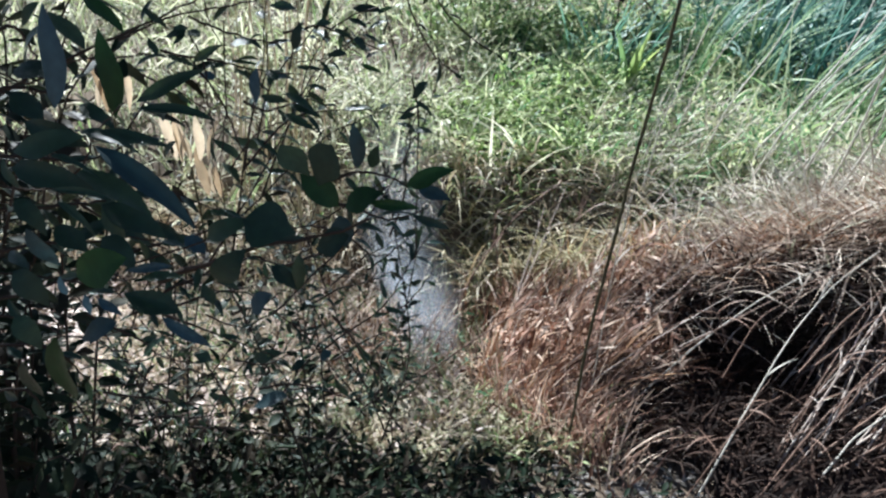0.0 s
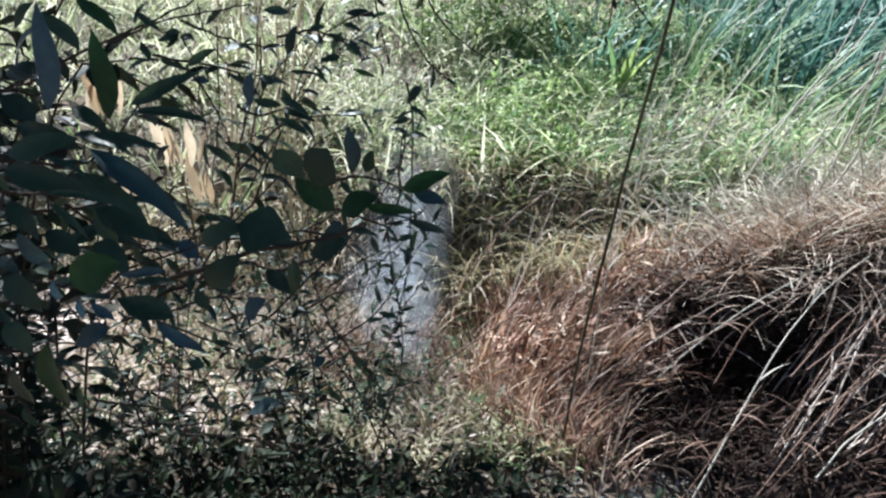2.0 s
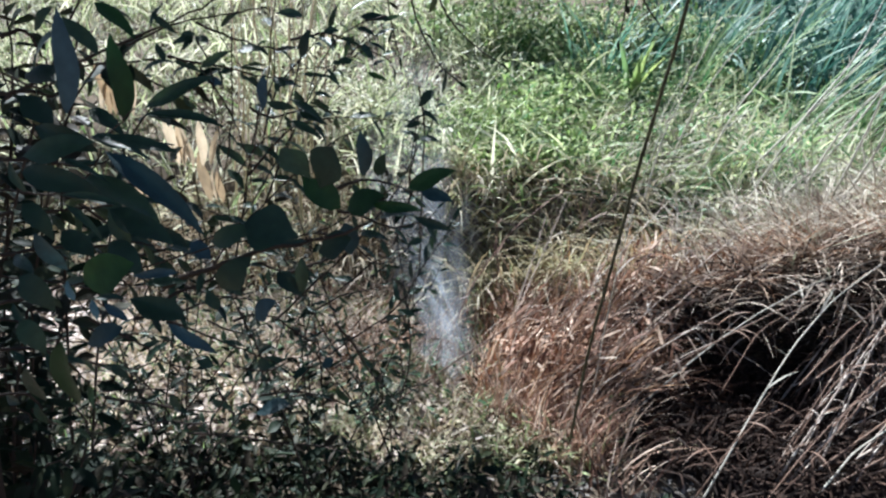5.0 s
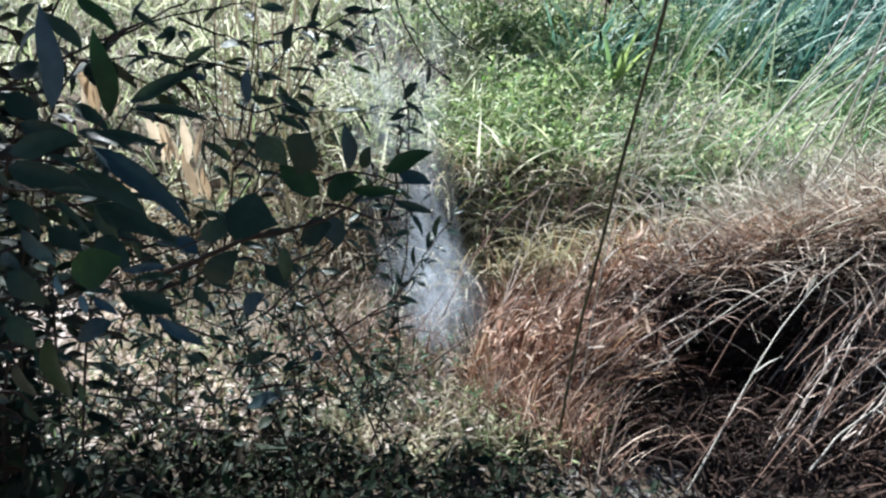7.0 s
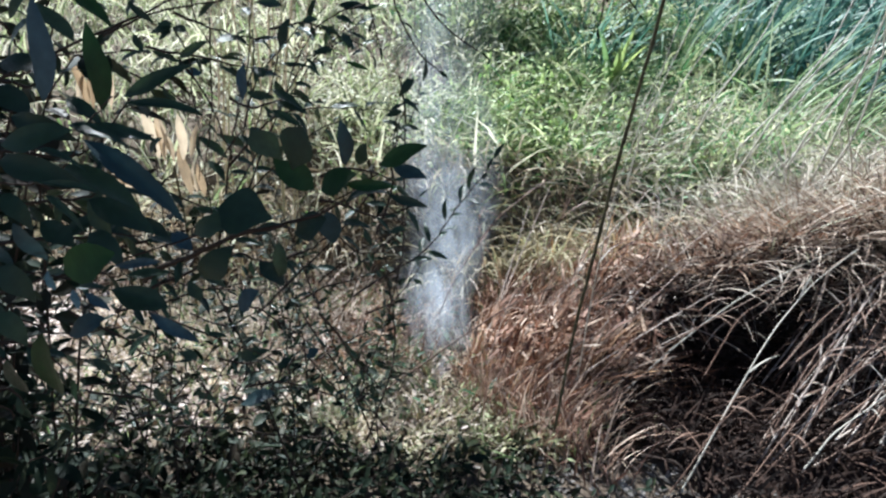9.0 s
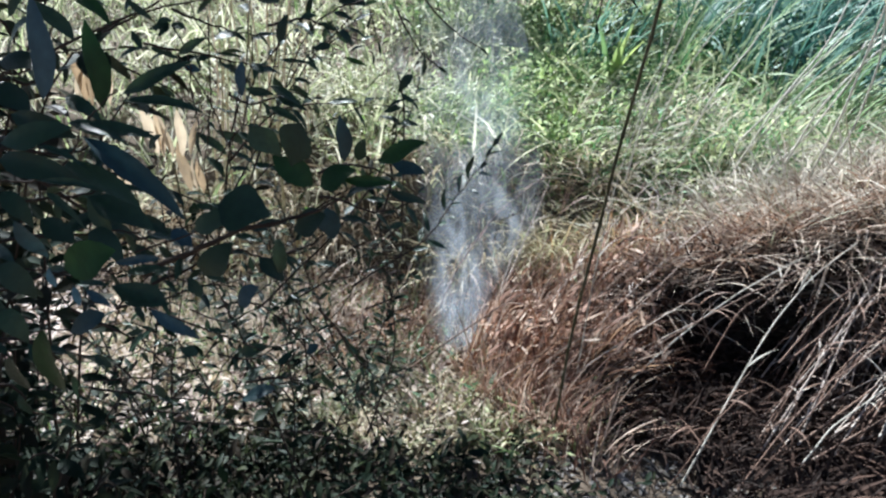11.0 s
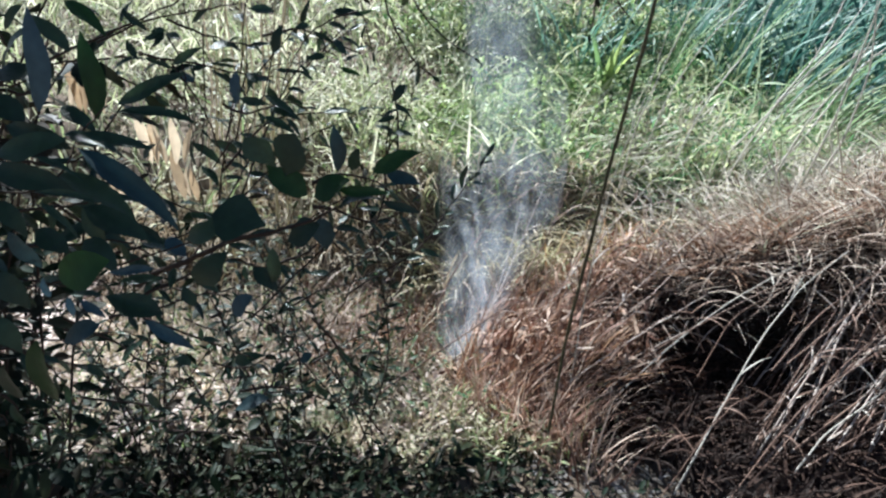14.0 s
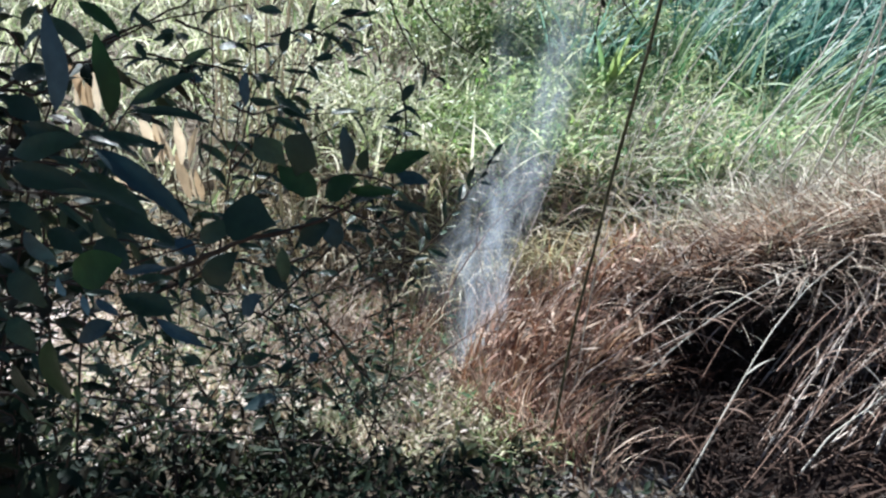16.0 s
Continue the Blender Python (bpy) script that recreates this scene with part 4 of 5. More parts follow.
held_leaf((-0.242, 0.500, 1.308), (-0.200, 0.492, 1.283), 0.24, PALE)
held_leaf((-0.349, 0.480, 1.318), (-0.323, 0.473, 1.302), 0.62, DARK)
held_leaf((-0.368, 0.500, 1.263), (-0.358, 0.492, 1.226), 0.51, DARK)
held_leaf((-0.225, 0.800, 1.452), (-0.229, 0.788, 1.412), 0.35, PALE)
held_leaf((-0.220, 0.800, 1.452), (-0.250, 0.788, 1.460), 0.14, DARK)
held_leaf((-0.208, 0.900, 1.449), (-0.195, 0.887, 1.482), 0.45, DARK)
held_leaf((-0.173, 1.000, 1.471), (-0.192, 0.985, 1.473), 0.50, DARK)
held_leaf((-0.149, 1.000, 1.490), (-0.108, 0.985, 1.493), 0.35, DARK)
held_leaf((-0.153, 1.000, 1.477), (-0.128, 0.985, 1.474), 0.42, DARK)
held_leaf((-0.174, 1.000, 1.465), (-0.146, 0.985, 1.455), 0.24, DARK)
held_leaf((-0.142, 1.000, 1.456), (-0.132, 0.985, 1.442), 0.68, DARK)
held_leaf((-0.111, 1.000, 1.432), (-0.129, 0.985, 1.431), 0.46, DARK)
held_leaf((-0.156, 1.000, 1.432), (-0.177, 0.985, 1.431), 0.50, DARK)
held_leaf((-0.197, 1.000, 1.423), (-0.177, 0.985, 1.407), 0.27, DARK)
held_leaf((-0.232, 1.000, 1.413), (-0.195, 0.985, 1.414), 0.18, DARK)
held_leaf((-0.155, 1.100, 1.398), (-0.121, 1.084, 1.391), 0.23, SUNLIT)
held_leaf((-0.040, 0.900, 1.415), (-0.057, 0.886, 1.398), 0.55, DARK)
held_leaf((-0.059, 0.900, 1.389), (-0.033, 0.886, 1.383), 0.26, DARK)
held_leaf((-0.048, 0.900, 1.382), (-0.073, 0.886, 1.379), 0.33, DARK)
held_leaf((-0.055, 0.900, 1.372), (-0.076, 0.886, 1.370), 0.39, DARK)
held_leaf((-0.060, 0.900, 1.350), (-0.040, 0.886, 1.361), 0.43, DARK)
held_leaf((-0.242, 0.850, 1.408), (-0.210, 0.837, 1.402), 0.35, DARK)
held_leaf((-0.214, 0.850, 1.412), (-0.168, 0.837, 1.396), 0.28, DARK, True)
held_leaf((-0.209, 0.850, 1.397), (-0.169, 0.837, 1.389), 0.26, DARK)
held_leaf((-0.217, 0.850, 1.386), (-0.174, 0.837, 1.374), 0.28, DARK)
held_leaf((-0.243, 0.900, 1.429), (-0.226, 0.886, 1.419), 0.56, DARK)
held_leaf((-0.232, 0.900, 1.427), (-0.238, 0.886, 1.413), 0.54, DARK)
held_leaf((-0.112, 0.750, 1.345), (-0.108, 0.739, 1.399), 0.42, BLUISH)
held_leaf((-0.104, 0.800, 1.331), (-0.097, 0.788, 1.361), 0.52, DARK)
held_leaf((-0.127, 0.700, 1.317), (-0.115, 0.690, 1.282), 0.69, BLUISH)
held_leaf((-0.113, 0.700, 1.301), (-0.084, 0.690, 1.313), 0.35, DARK, True)
held_leaf((-0.088, 0.700, 1.297), (-0.080, 0.690, 1.280), 0.35, DARK, True)
held_leaf((-0.043, 0.700, 1.296), (-0.058, 0.690, 1.295), 0.44, DARK)
held_leaf((-0.195, 0.660, 1.276), (-0.164, 0.650, 1.256), 0.47, DARK)
held_leaf((-0.126, 0.750, 1.218), (-0.146, 0.739, 1.232), 0.42, DARK)
held_leaf((-0.235, 0.700, 1.193), (-0.215, 0.690, 1.227), 0.64, PALE)
held_leaf((-0.286, 0.700, 1.233), (-0.272, 0.690, 1.210), 0.57, DARK)
held_leaf((-0.236, 0.700, 1.274), (-0.244, 0.690, 1.259), 0.66, DARK)
held_leaf((-0.303, 0.700, 1.242), (-0.324, 0.690, 1.238), 0.49, DARK)
held_leaf((-0.311, 0.900, 0.993), (-0.277, 0.887, 1.022), 0.48, DARK)
held_leaf((-0.271, 0.900, 0.972), (-0.302, 0.886, 0.969), 0.48, DARK)
held_leaf((-0.229, 0.900, 0.993), (-0.252, 0.886, 0.992), 0.51, DARK)
held_leaf((-0.330, 0.800, 1.060), (-0.348, 0.788, 1.075), 0.55, DARK)
held_leaf((-0.398, 0.800, 1.014), (-0.385, 0.788, 0.995), 0.59, DARK)
held_leaf((-0.215, 0.750, 1.042), (-0.264, 0.739, 1.034), 0.47, BLUISH)
held_leaf((-0.190, 0.900, 1.013), (-0.205, 0.887, 1.002), 0.71, BLUISH)
held_leaf((-0.389, 0.900, 0.930), (-0.357, 0.886, 0.930), 0.36, DARK)
held_leaf((-0.428, 0.800, 1.060), (-0.401, 0.788, 1.103), 0.31, DARK)
held_leaf((-0.474, 0.800, 1.060), (-0.448, 0.788, 1.050), 0.39, DARK)
held_leaf((-0.189, 1.000, 0.856), (-0.213, 0.985, 0.890), 0.44, DARK)
held_leaf((-0.146, 1.000, 0.925), (-0.171, 0.985, 0.952), 0.42, DARK)

r = np.random.default_rng(56)
near_limb([(-0.393, 0.700, 1.346), (-0.351, 0.714, 1.347), (-0.318, 0.728, 1.323), (-0.284, 0.742, 1.290)], .034, .015)
near_limb([(-0.406, 0.720, 1.244), (-0.358, 0.734, 1.258), (-0.317, 0.749, 1.259), (-0.267, 0.763, 1.274)], .034, .015)
near_limb([(-0.403, 0.750, 1.160), (-0.352, 0.765, 1.167), (-0.313, 0.780, 1.183), (-0.274, 0.795, 1.183)], .032, .015)
near_limb([(-0.323, 0.900, 1.155), (-0.287, 0.918, 1.164), (-0.254, 0.936, 1.128), (-0.207, 0.954, 1.128)], .030, .015)
near_limb([(-0.217, 0.950, 1.194), (-0.172, 0.969, 1.177), (-0.134, 0.988, 1.140), (-0.092, 1.007, 1.141)], .028, .015)
near_limb([(-0.496, 1.000, 1.420), (-0.453, 1.020, 1.400), (-0.417, 1.040, 1.372), (-0.381, 1.060, 1.325)], .026, .015)

# the branch of round leaves and the loose twig move in the breeze
round_branch = branch(near_shrub, r, [(-0.336, 0.700, 1.233), (-0.265, 0.660, 1.283), (-0.195, 0.630, 1.319), (-0.130, 0.620, 1.353), (-0.110, 0.620, 1.360)], 0.0038, 0.04, 0.10, bare=0.3)


def round_leaf(foot, tip, share):
    single_leaf(foot, tip, share, ROUND_MESH, round_branch, near_shrub.location + round_branch.location)


round_leaf((-0.146, 0.620, 1.394), (-0.172, 0.611, 1.426), 0.74)
round_leaf((-0.142, 0.620, 1.384), (-0.129, 0.611, 1.429), 0.98)
round_leaf((-0.154, 0.600, 1.346), (-0.203, 0.591, 1.363), 1.11)
held_leaf((-0.063, 0.620, 1.390), (-0.023, 0.611, 1.419), 0.38, SUNLIT, on=round_branch)
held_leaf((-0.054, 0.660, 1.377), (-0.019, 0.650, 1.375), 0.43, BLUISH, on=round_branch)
held_leaf((-0.119, 0.620, 1.367), (-0.156, 0.611, 1.396), 0.56, SUNLIT, on=round_branch)
held_leaf((-0.118, 0.620, 1.366), (-0.088, 0.611, 1.394), 0.68, SUNLIT, on=round_branch)
held_leaf((-0.097, 0.620, 1.374), (-0.048, 0.611, 1.378), 0.24, SUNLIT, on=round_branch)
held_leaf((-0.147, 0.620, 1.321), (-0.114, 0.611, 1.344), 0.71, DARK, on=round_branch)
held_leaf((-0.058, 0.640, 1.357), (-0.019, 0.630, 1.348), 0.25, DARK, on=round_branch)
held_leaf((-0.171, 0.660, 1.301), (-0.165, 0.650, 1.257), 0.35, DARK, on=round_branch)
loose_twig = branch(near_shrub, np.random.default_rng(57), [(-0.149, 1.000, 1.055), (-0.037, 1.000, 1.135), (0.001, 1.000, 1.193), (0.029, 1.000, 1.237), (0.052, 1.000, 1.267), (0.069, 1.000, 1.291)], 0.0020, 0.032, 0.013, bare=0.35, droop=0.0, spread=0.6)

side_shrub = thing("leafy_shrub", (-0.95, 1.05, 0.0), "dense dark leafy shrub in shade", "shrub")
r = np.random.default_rng(54)
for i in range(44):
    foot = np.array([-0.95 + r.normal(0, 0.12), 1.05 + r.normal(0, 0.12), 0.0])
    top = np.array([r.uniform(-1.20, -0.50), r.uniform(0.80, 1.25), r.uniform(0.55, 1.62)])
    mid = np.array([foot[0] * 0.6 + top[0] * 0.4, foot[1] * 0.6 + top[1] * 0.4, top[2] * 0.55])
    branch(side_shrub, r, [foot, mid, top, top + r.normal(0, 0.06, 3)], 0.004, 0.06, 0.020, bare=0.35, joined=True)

back_shrub = thing("twiggy_shrub", (-0.85, 1.75, 0.0), "twiggy shrub with small dark leaves on thin upright shoots", "shrub")
r = np.random.default_rng(52)
CLUMPS = [(-1.75 + 1.55 * k / 13 + r.normal(0, 0.05), 1.92 + r.normal(0, 0.20), r.uniform(0.6, 1.0)) for k in range(14)]
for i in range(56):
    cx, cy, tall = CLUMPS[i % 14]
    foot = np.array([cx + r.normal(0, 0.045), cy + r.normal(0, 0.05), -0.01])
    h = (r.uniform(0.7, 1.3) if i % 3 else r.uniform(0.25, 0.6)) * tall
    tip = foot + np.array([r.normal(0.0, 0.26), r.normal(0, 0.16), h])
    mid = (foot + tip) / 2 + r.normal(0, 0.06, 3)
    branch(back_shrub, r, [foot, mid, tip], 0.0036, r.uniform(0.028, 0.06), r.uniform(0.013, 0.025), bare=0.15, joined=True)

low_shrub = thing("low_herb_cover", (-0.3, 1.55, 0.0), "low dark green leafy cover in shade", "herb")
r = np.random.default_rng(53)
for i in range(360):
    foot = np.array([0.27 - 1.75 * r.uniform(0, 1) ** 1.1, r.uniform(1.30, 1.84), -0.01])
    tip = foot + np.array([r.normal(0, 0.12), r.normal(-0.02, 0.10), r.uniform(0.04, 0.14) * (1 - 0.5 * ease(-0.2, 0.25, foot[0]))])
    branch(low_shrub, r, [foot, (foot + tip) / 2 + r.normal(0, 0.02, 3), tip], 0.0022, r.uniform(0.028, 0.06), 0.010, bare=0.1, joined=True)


# ---- single things ----
def cane():
    r = np.random.default_rng(61)
    ob = thing("cane", (0.344, 1.850, -0.079), "tall thin dark brown cane standing in dry grass", "cane")
    line = smooth_line([(0.344, 1.850, -0.079), (0.372, 1.830, 0.406), (0.451, 1.800, 1.010), (0.514, 1.750, 1.501)], 26, 0.0015, r) - np.array(ob.location)
    v, q = tube(line, np.linspace(0.0045, 0.0048, 26), 8)
    part("shaft", mesh_from("shaft", v, q, M_CANE), ob)
    for k in (5, 10, 14, 18, 22):
        d = line[k + 1] - line[k]
        v, q = tube([line[k], line[k] + d * 0.12, line[k] + d * 0.24], [0.0050, 0.0066, 0.0050], 8)
        part("node", mesh_from("node", v, q, M_CANE), ob)


cane()


def broad_plant():
    r = np.random.default_rng(62)
    at = (0.955, 4.200, 0.712)
    at = (at[0], at[1], float(lie(at[0], at[1])))
    ob = thing("broad_leaved_plant", at, "bright lime green strap-leaved plant", "plant")
    for i in range(11):
        a, L = r.uniform(0, 6.28), r.uniform(0.25, 0.5)
        v, q = blades(np.zeros((1, 3)), np.array([a]), np.array([L]), np.array([r.uniform(0.02, 0.28)]), np.array([r.uniform(0.1, 0.8)]), np.array([0.040]), np.array([r.uniform(-1, 1)]), 9)
        part("leaf", mesh_from("strap_leaf", v, q, M_LIME), ob)


broad_plant()


# ---- single fallen leaves ----
def fallen_leaves():
    r = np.random.default_rng(91)
    meshes = [mesh_from("fallen_leaf", *leaf_shape(1.0, w, 0.5, dr, fo, 0.04, 5), M_BROWNLEAF) for w, dr, fo in ((0.4, 0.3, 0.5), (0.5, 0.1, 0.35), (0.34, -0.2, 0.6))]
    for k in range(70):
        x, y = r.uniform(-1.5, 0.15), r.uniform(1.9, 2.7)
        a = r.uniform(0, 6.28)
        ob = new("fallen_leaf", meshes[k % 3])
        ob.matrix_basis = facing((x, y, float(lie(x, y)) + 0.012), (math.cos(a), math.sin(a), r.normal(0.05, 0.1)), (r.normal(0, 0.3), r.normal(0, 0.3), 1), r.uniform(0.05, 0.10))
        tagged(ob, "curled pale brown fallen leaf on the litter", "fallen leaf", "fallen leaves")


fallen_leaves()


# ---- loose stalks, reeds and drooping twigs ----
def loose_stalk(points, radius, mat, label, seed, tuft=0, name="grass_stalk", category="grass stalk"):
    r = np.random.default_rng(seed)
    ob = thing(name, points[0], label, category, name + "s")
    line = smooth_line(points, 18, 0.0012, r) - np.array(points[0])
    v, q = tube(line, np.linspace(radius, radius * 0.5, 18), 5)
    part("stem", mesh_from("stem", v, q, mat), ob)
    for k in range(tuft):
        at = line[int(r.integers(5, 18))][None]
        v, q = blades(at, np.array([r.uniform(0, 6.28)]), np.array([r.uniform(0.05, 0.16)]), np.array([r.uniform(0.4, 1.3)]), np.array([r.uniform(0.4, 1.6)]), np.array([r.uniform(0.003, 0.007)]), np.array([0.3]), 5)
        part("blade", mesh_from("blade", v, q, mat), ob)


def bank_stalk(points, radius, seed, pale=False):
    loose_stalk(points, radius, M_BLEACH if pale else M_STALK, "long pale dry grass stalk leaning over the bank" if pale else "brown mottled dry grass stalk lodged on the mound", seed, 3)


def reed(points, radius, seed, mat=M_STRAW):
    x, y, z = points[0]
    points = [(x - 0.01, y, float(lie(x, y)) - 0.01), *points]
    loose_stalk(points, radius, mat, "tall yellow straw reed behind the shrub", seed, 5, "reed", "reed")


bank_stalk([(-0.283, 2.000, 0.063), (-0.008, 2.100, 0.230), (0.233, 2.200, 0.355), (0.577, 2.350, 0.437)], 0.0040, 200)
bank_stalk([(-0.030, 2.350, 0.220), (0.034, 2.400, 0.365), (0.182, 2.450, 0.577), (0.370, 2.500, 0.715)], 0.0040, 201)
bank_stalk([(-0.179, 2.300, 0.200), (-0.051, 2.300, 0.175), (-0.029, 2.250, 0.182)], 0.0030, 202)
bank_stalk([(-0.205, 2.300, 0.048), (-0.095, 2.350, 0.220), (0.013, 2.400, 0.365), (0.119, 2.420, 0.497), (0.224, 2.400, 0.460)], 0.0025, 203)
bank_stalk([(0.172, 2.500, 0.237), (0.123, 2.500, 0.461), (0.120, 2.500, 0.602), (0.192, 2.450, 0.588)], 0.0025, 204)
bank_stalk([(0.035, 2.300, 0.048), (0.146, 2.350, 0.067), (0.386, 2.400, 0.242), (0.705, 2.500, 0.338)], 0.0030, 205)
bank_stalk([(0.097, 2.200, 0.065), (0.203, 2.300, 0.250), (0.379, 2.450, 0.460), (0.496, 2.600, 0.657)], 0.0030, 206)
bank_stalk([(1.361, 3.200, 0.634), (1.577, 3.300, 0.823), (1.835, 3.400, 1.065), (1.999, 3.500, 1.255)], 0.0050, 207, True)
bank_stalk([(1.383, 3.000, 0.511), (1.567, 3.000, 0.720), (1.717, 3.000, 1.013), (1.789, 3.000, 1.261)], 0.0050, 208, True)
bank_stalk([(1.551, 2.800, 0.584), (1.641, 2.800, 0.802), (1.674, 2.800, 1.074), (1.631, 2.800, 1.364)], 0.0050, 209, True)
bank_stalk([(1.268, 3.200, 0.381), (1.440, 3.200, 0.634), (1.641, 3.200, 0.923), (1.919, 3.200, 1.120)], 0.0040, 210, True)
bank_stalk([(0.774, 2.900, 0.548), (0.815, 2.900, 0.822), (0.899, 2.900, 1.077), (0.980, 2.900, 1.293)], 0.0040, 211, True)
bank_stalk([(1.299, 3.100, 0.475), (1.441, 3.100, 0.820), (1.658, 3.200, 1.072), (1.774, 3.300, 1.321)], 0.0050, 212, True)
bank_stalk([(1.444, 2.900, 0.625), (1.535, 2.900, 0.870), (1.694, 2.900, 1.077), (1.823, 2.900, 1.187)], 0.0050, 213, True)
bank_stalk([(1.174, 3.400, 0.516), (1.270, 3.400, 0.799), (1.482, 3.500, 1.049), (1.611, 3.600, 1.296)], 0.0050, 214, True)
bank_stalk([(1.628, 2.800, 0.559), (1.710, 2.800, 0.707), (1.863, 2.800, 0.826)], 0.0040, 215, True)
bank_stalk([(1.472, 2.800, 0.508), (1.593, 2.800, 0.609), (1.841, 2.800, 0.634)], 0.0040, 216, True)
bank_stalk([(1.022, 3.400, 0.603), (1.099, 3.400, 0.854), (1.247, 3.400, 1.116), (1.398, 3.400, 1.289)], 0.0040, 217, True)
bank_stalk([(1.558, 2.900, 0.548), (1.647, 2.900, 0.894), (1.689, 2.900, 1.187), (1.706, 2.900, 1.376)], 0.0060, 218, True)
reed([(-0.931, 3.600, 0.514), (-0.891, 3.600, 0.895), (-0.873, 3.600, 1.193), (-0.811, 3.600, 1.397)], 0.0080, 230)
reed([(-0.840, 3.600, 0.544), (-0.817, 3.600, 0.923), (-0.759, 3.600, 1.245), (-0.718, 3.600, 1.397)], 0.0080, 231)
reed([(-0.946, 3.500, 0.574), (-0.915, 3.500, 0.969), (-0.936, 3.500, 1.255), (-0.945, 3.500, 1.402)], 0.0070, 232)
reed([(-1.014, 3.500, 0.603), (-1.004, 3.500, 0.915), (-1.025, 3.500, 1.179), (-1.009, 3.500, 1.402)], 0.0070, 233)
reed([(-0.741, 3.700, 0.515), (-0.738, 3.700, 0.904), (-0.668, 3.700, 1.235), (-0.642, 3.700, 1.391)], 0.0070, 234)
reed([(-1.164, 3.400, 0.545), (-1.090, 3.400, 0.881), (-1.096, 3.400, 1.216), (-1.094, 3.400, 1.408)], 0.0060, 235)
reed([(-0.909, 2.842, 0.730), (-0.877, 2.842, 0.957), (-0.844, 2.842, 1.169), (-0.813, 2.842, 1.340)], 0.0047, 236, M_OLIVE)
reed([(-0.944, 2.960, 0.694), (-0.924, 2.960, 0.930), (-0.925, 2.960, 1.151), (-0.942, 2.960, 1.329)], 0.0035, 237, M_OLIVE)
reed([(-0.685, 2.768, 0.753), (-0.662, 2.768, 0.973), (-0.638, 2.768, 1.180), (-0.617, 2.768, 1.347)], 0.0046, 238, M_OLIVE)
reed([(-0.859, 3.052, 0.666), (-0.837, 3.052, 0.909), (-0.827, 3.052, 1.137), (-0.827, 3.052, 1.321)], 0.0059, 239, M_OLIVE)
reed([(-0.920, 3.089, 0.655), (-0.884, 3.089, 0.901), (-0.842, 3.089, 1.131), (-0.799, 3.089, 1.317)], 0.0039, 240, M_OLIVE)
reed([(-1.081, 3.284, 0.595), (-1.043, 3.284, 0.856), (-1.001, 3.284, 1.101), (-0.962, 3.284, 1.299)], 0.0039, 241, M_OLIVE)
reed([(-0.702, 3.051, 0.666), (-0.669, 3.051, 0.909), (-0.617, 3.051, 1.137), (-0.560, 3.051, 1.321)], 0.0053, 242, M_OLIVE)
reed([(-1.018, 3.124, 0.644), (-0.990, 3.124, 0.893), (-0.973, 3.124, 1.126), (-0.967, 3.124, 1.314)], 0.0050, 243, M_OLIVE)
reed([(-0.637, 2.824, 0.736), (-0.616, 2.824, 0.961), (-0.595, 2.824, 1.171), (-0.578, 2.824, 1.342)], 0.0039, 244, M_OLIVE)
reed([(-0.773, 3.133, 0.641), (-0.753, 3.133, 0.891), (-0.745, 3.133, 1.124), (-0.746, 3.133, 1.313)], 0.0055, 245, M_OLIVE)
reed([(-0.796, 3.110, 0.648), (-0.773, 3.110, 0.896), (-0.756, 3.110, 1.128), (-0.745, 3.110, 1.315)], 0.0043, 246, M_OLIVE)
reed([(-0.790, 3.227, 0.612), (-0.756, 3.227, 0.869), (-0.709, 3.227, 1.110), (-0.659, 3.227, 1.305)], 0.0055, 247, M_OLIVE)
bank_stalk([(0.722, 1.660, 0.004), (0.806, 1.720, 0.151), (1.005, 1.900, 0.402), (1.191, 2.050, 0.524), (1.372, 2.150, 0.600)], 0.0033, 500, True)
bank_stalk([(0.806, 1.800, 0.037), (0.935, 1.850, 0.190), (1.033, 1.900, 0.208)], .003, 501)
bank_stalk([(0.889, 1.640, 0.005), (1.027, 1.720, 0.172), (1.162, 1.800, 0.281), (1.398, 1.900, 0.382)], .003, 502)
bank_stalk([(1.085, 1.700, 0.016), (1.218, 1.780, 0.145), (1.451, 1.850, 0.288)], .0036, 503, True)
bank_stalk([(0.587, 1.830, 0.006), (0.725, 1.820, 0.066), (0.805, 1.800, 0.124)], .0022, 504)
bank_stalk([(0.593, 2.050, 0.045), (0.836, 2.150, 0.245), (1.040, 2.220, 0.376), (1.297, 2.300, 0.480), (1.618, 2.400, 0.557)], .0032, 505, True)
bank_stalk([(0.896, 2.050, 0.160), (1.021, 2.150, 0.338), (1.219, 2.200, 0.445)], .0024, 506)
bank_stalk([(0.790, 2.100, 0.394), (0.854, 2.080, 0.401), (0.901, 2.050, 0.258)], .0028, 507)
bank_stalk([(1.094, 1.950, 0.257), (1.256, 2.050, 0.396), (1.548, 2.150, 0.579)], .003, 508)
bank_stalk([(1.111, 1.900, 0.318), (1.318, 2.000, 0.426), (1.496, 2.050, 0.555)], .0028, 509)
bank_stalk([(1.174, 1.850, 0.174), (1.306, 1.920, 0.304), (1.502, 2.000, 0.426)], .0028, 510)
bank_stalk([(1.287, 1.820, 0.015), (1.373, 1.860, 0.126), (1.496, 1.900, 0.230)], .0028, 511)
bank_stalk([(0.688, 1.660, -0.001), (0.769, 1.700, 0.124), (0.963, 1.850, 0.331)], .0026, 512)
bank_stalk([(1.038, 1.840, 0.002), (1.134, 1.900, 0.208), (1.296, 2.000, 0.361), (1.456, 2.050, 0.482)], .0028, 513)
bank_stalk([(0.114, 2.100, 0.037), (0.300, 2.200, 0.213), (0.538, 2.300, 0.298)], .0022, 514)
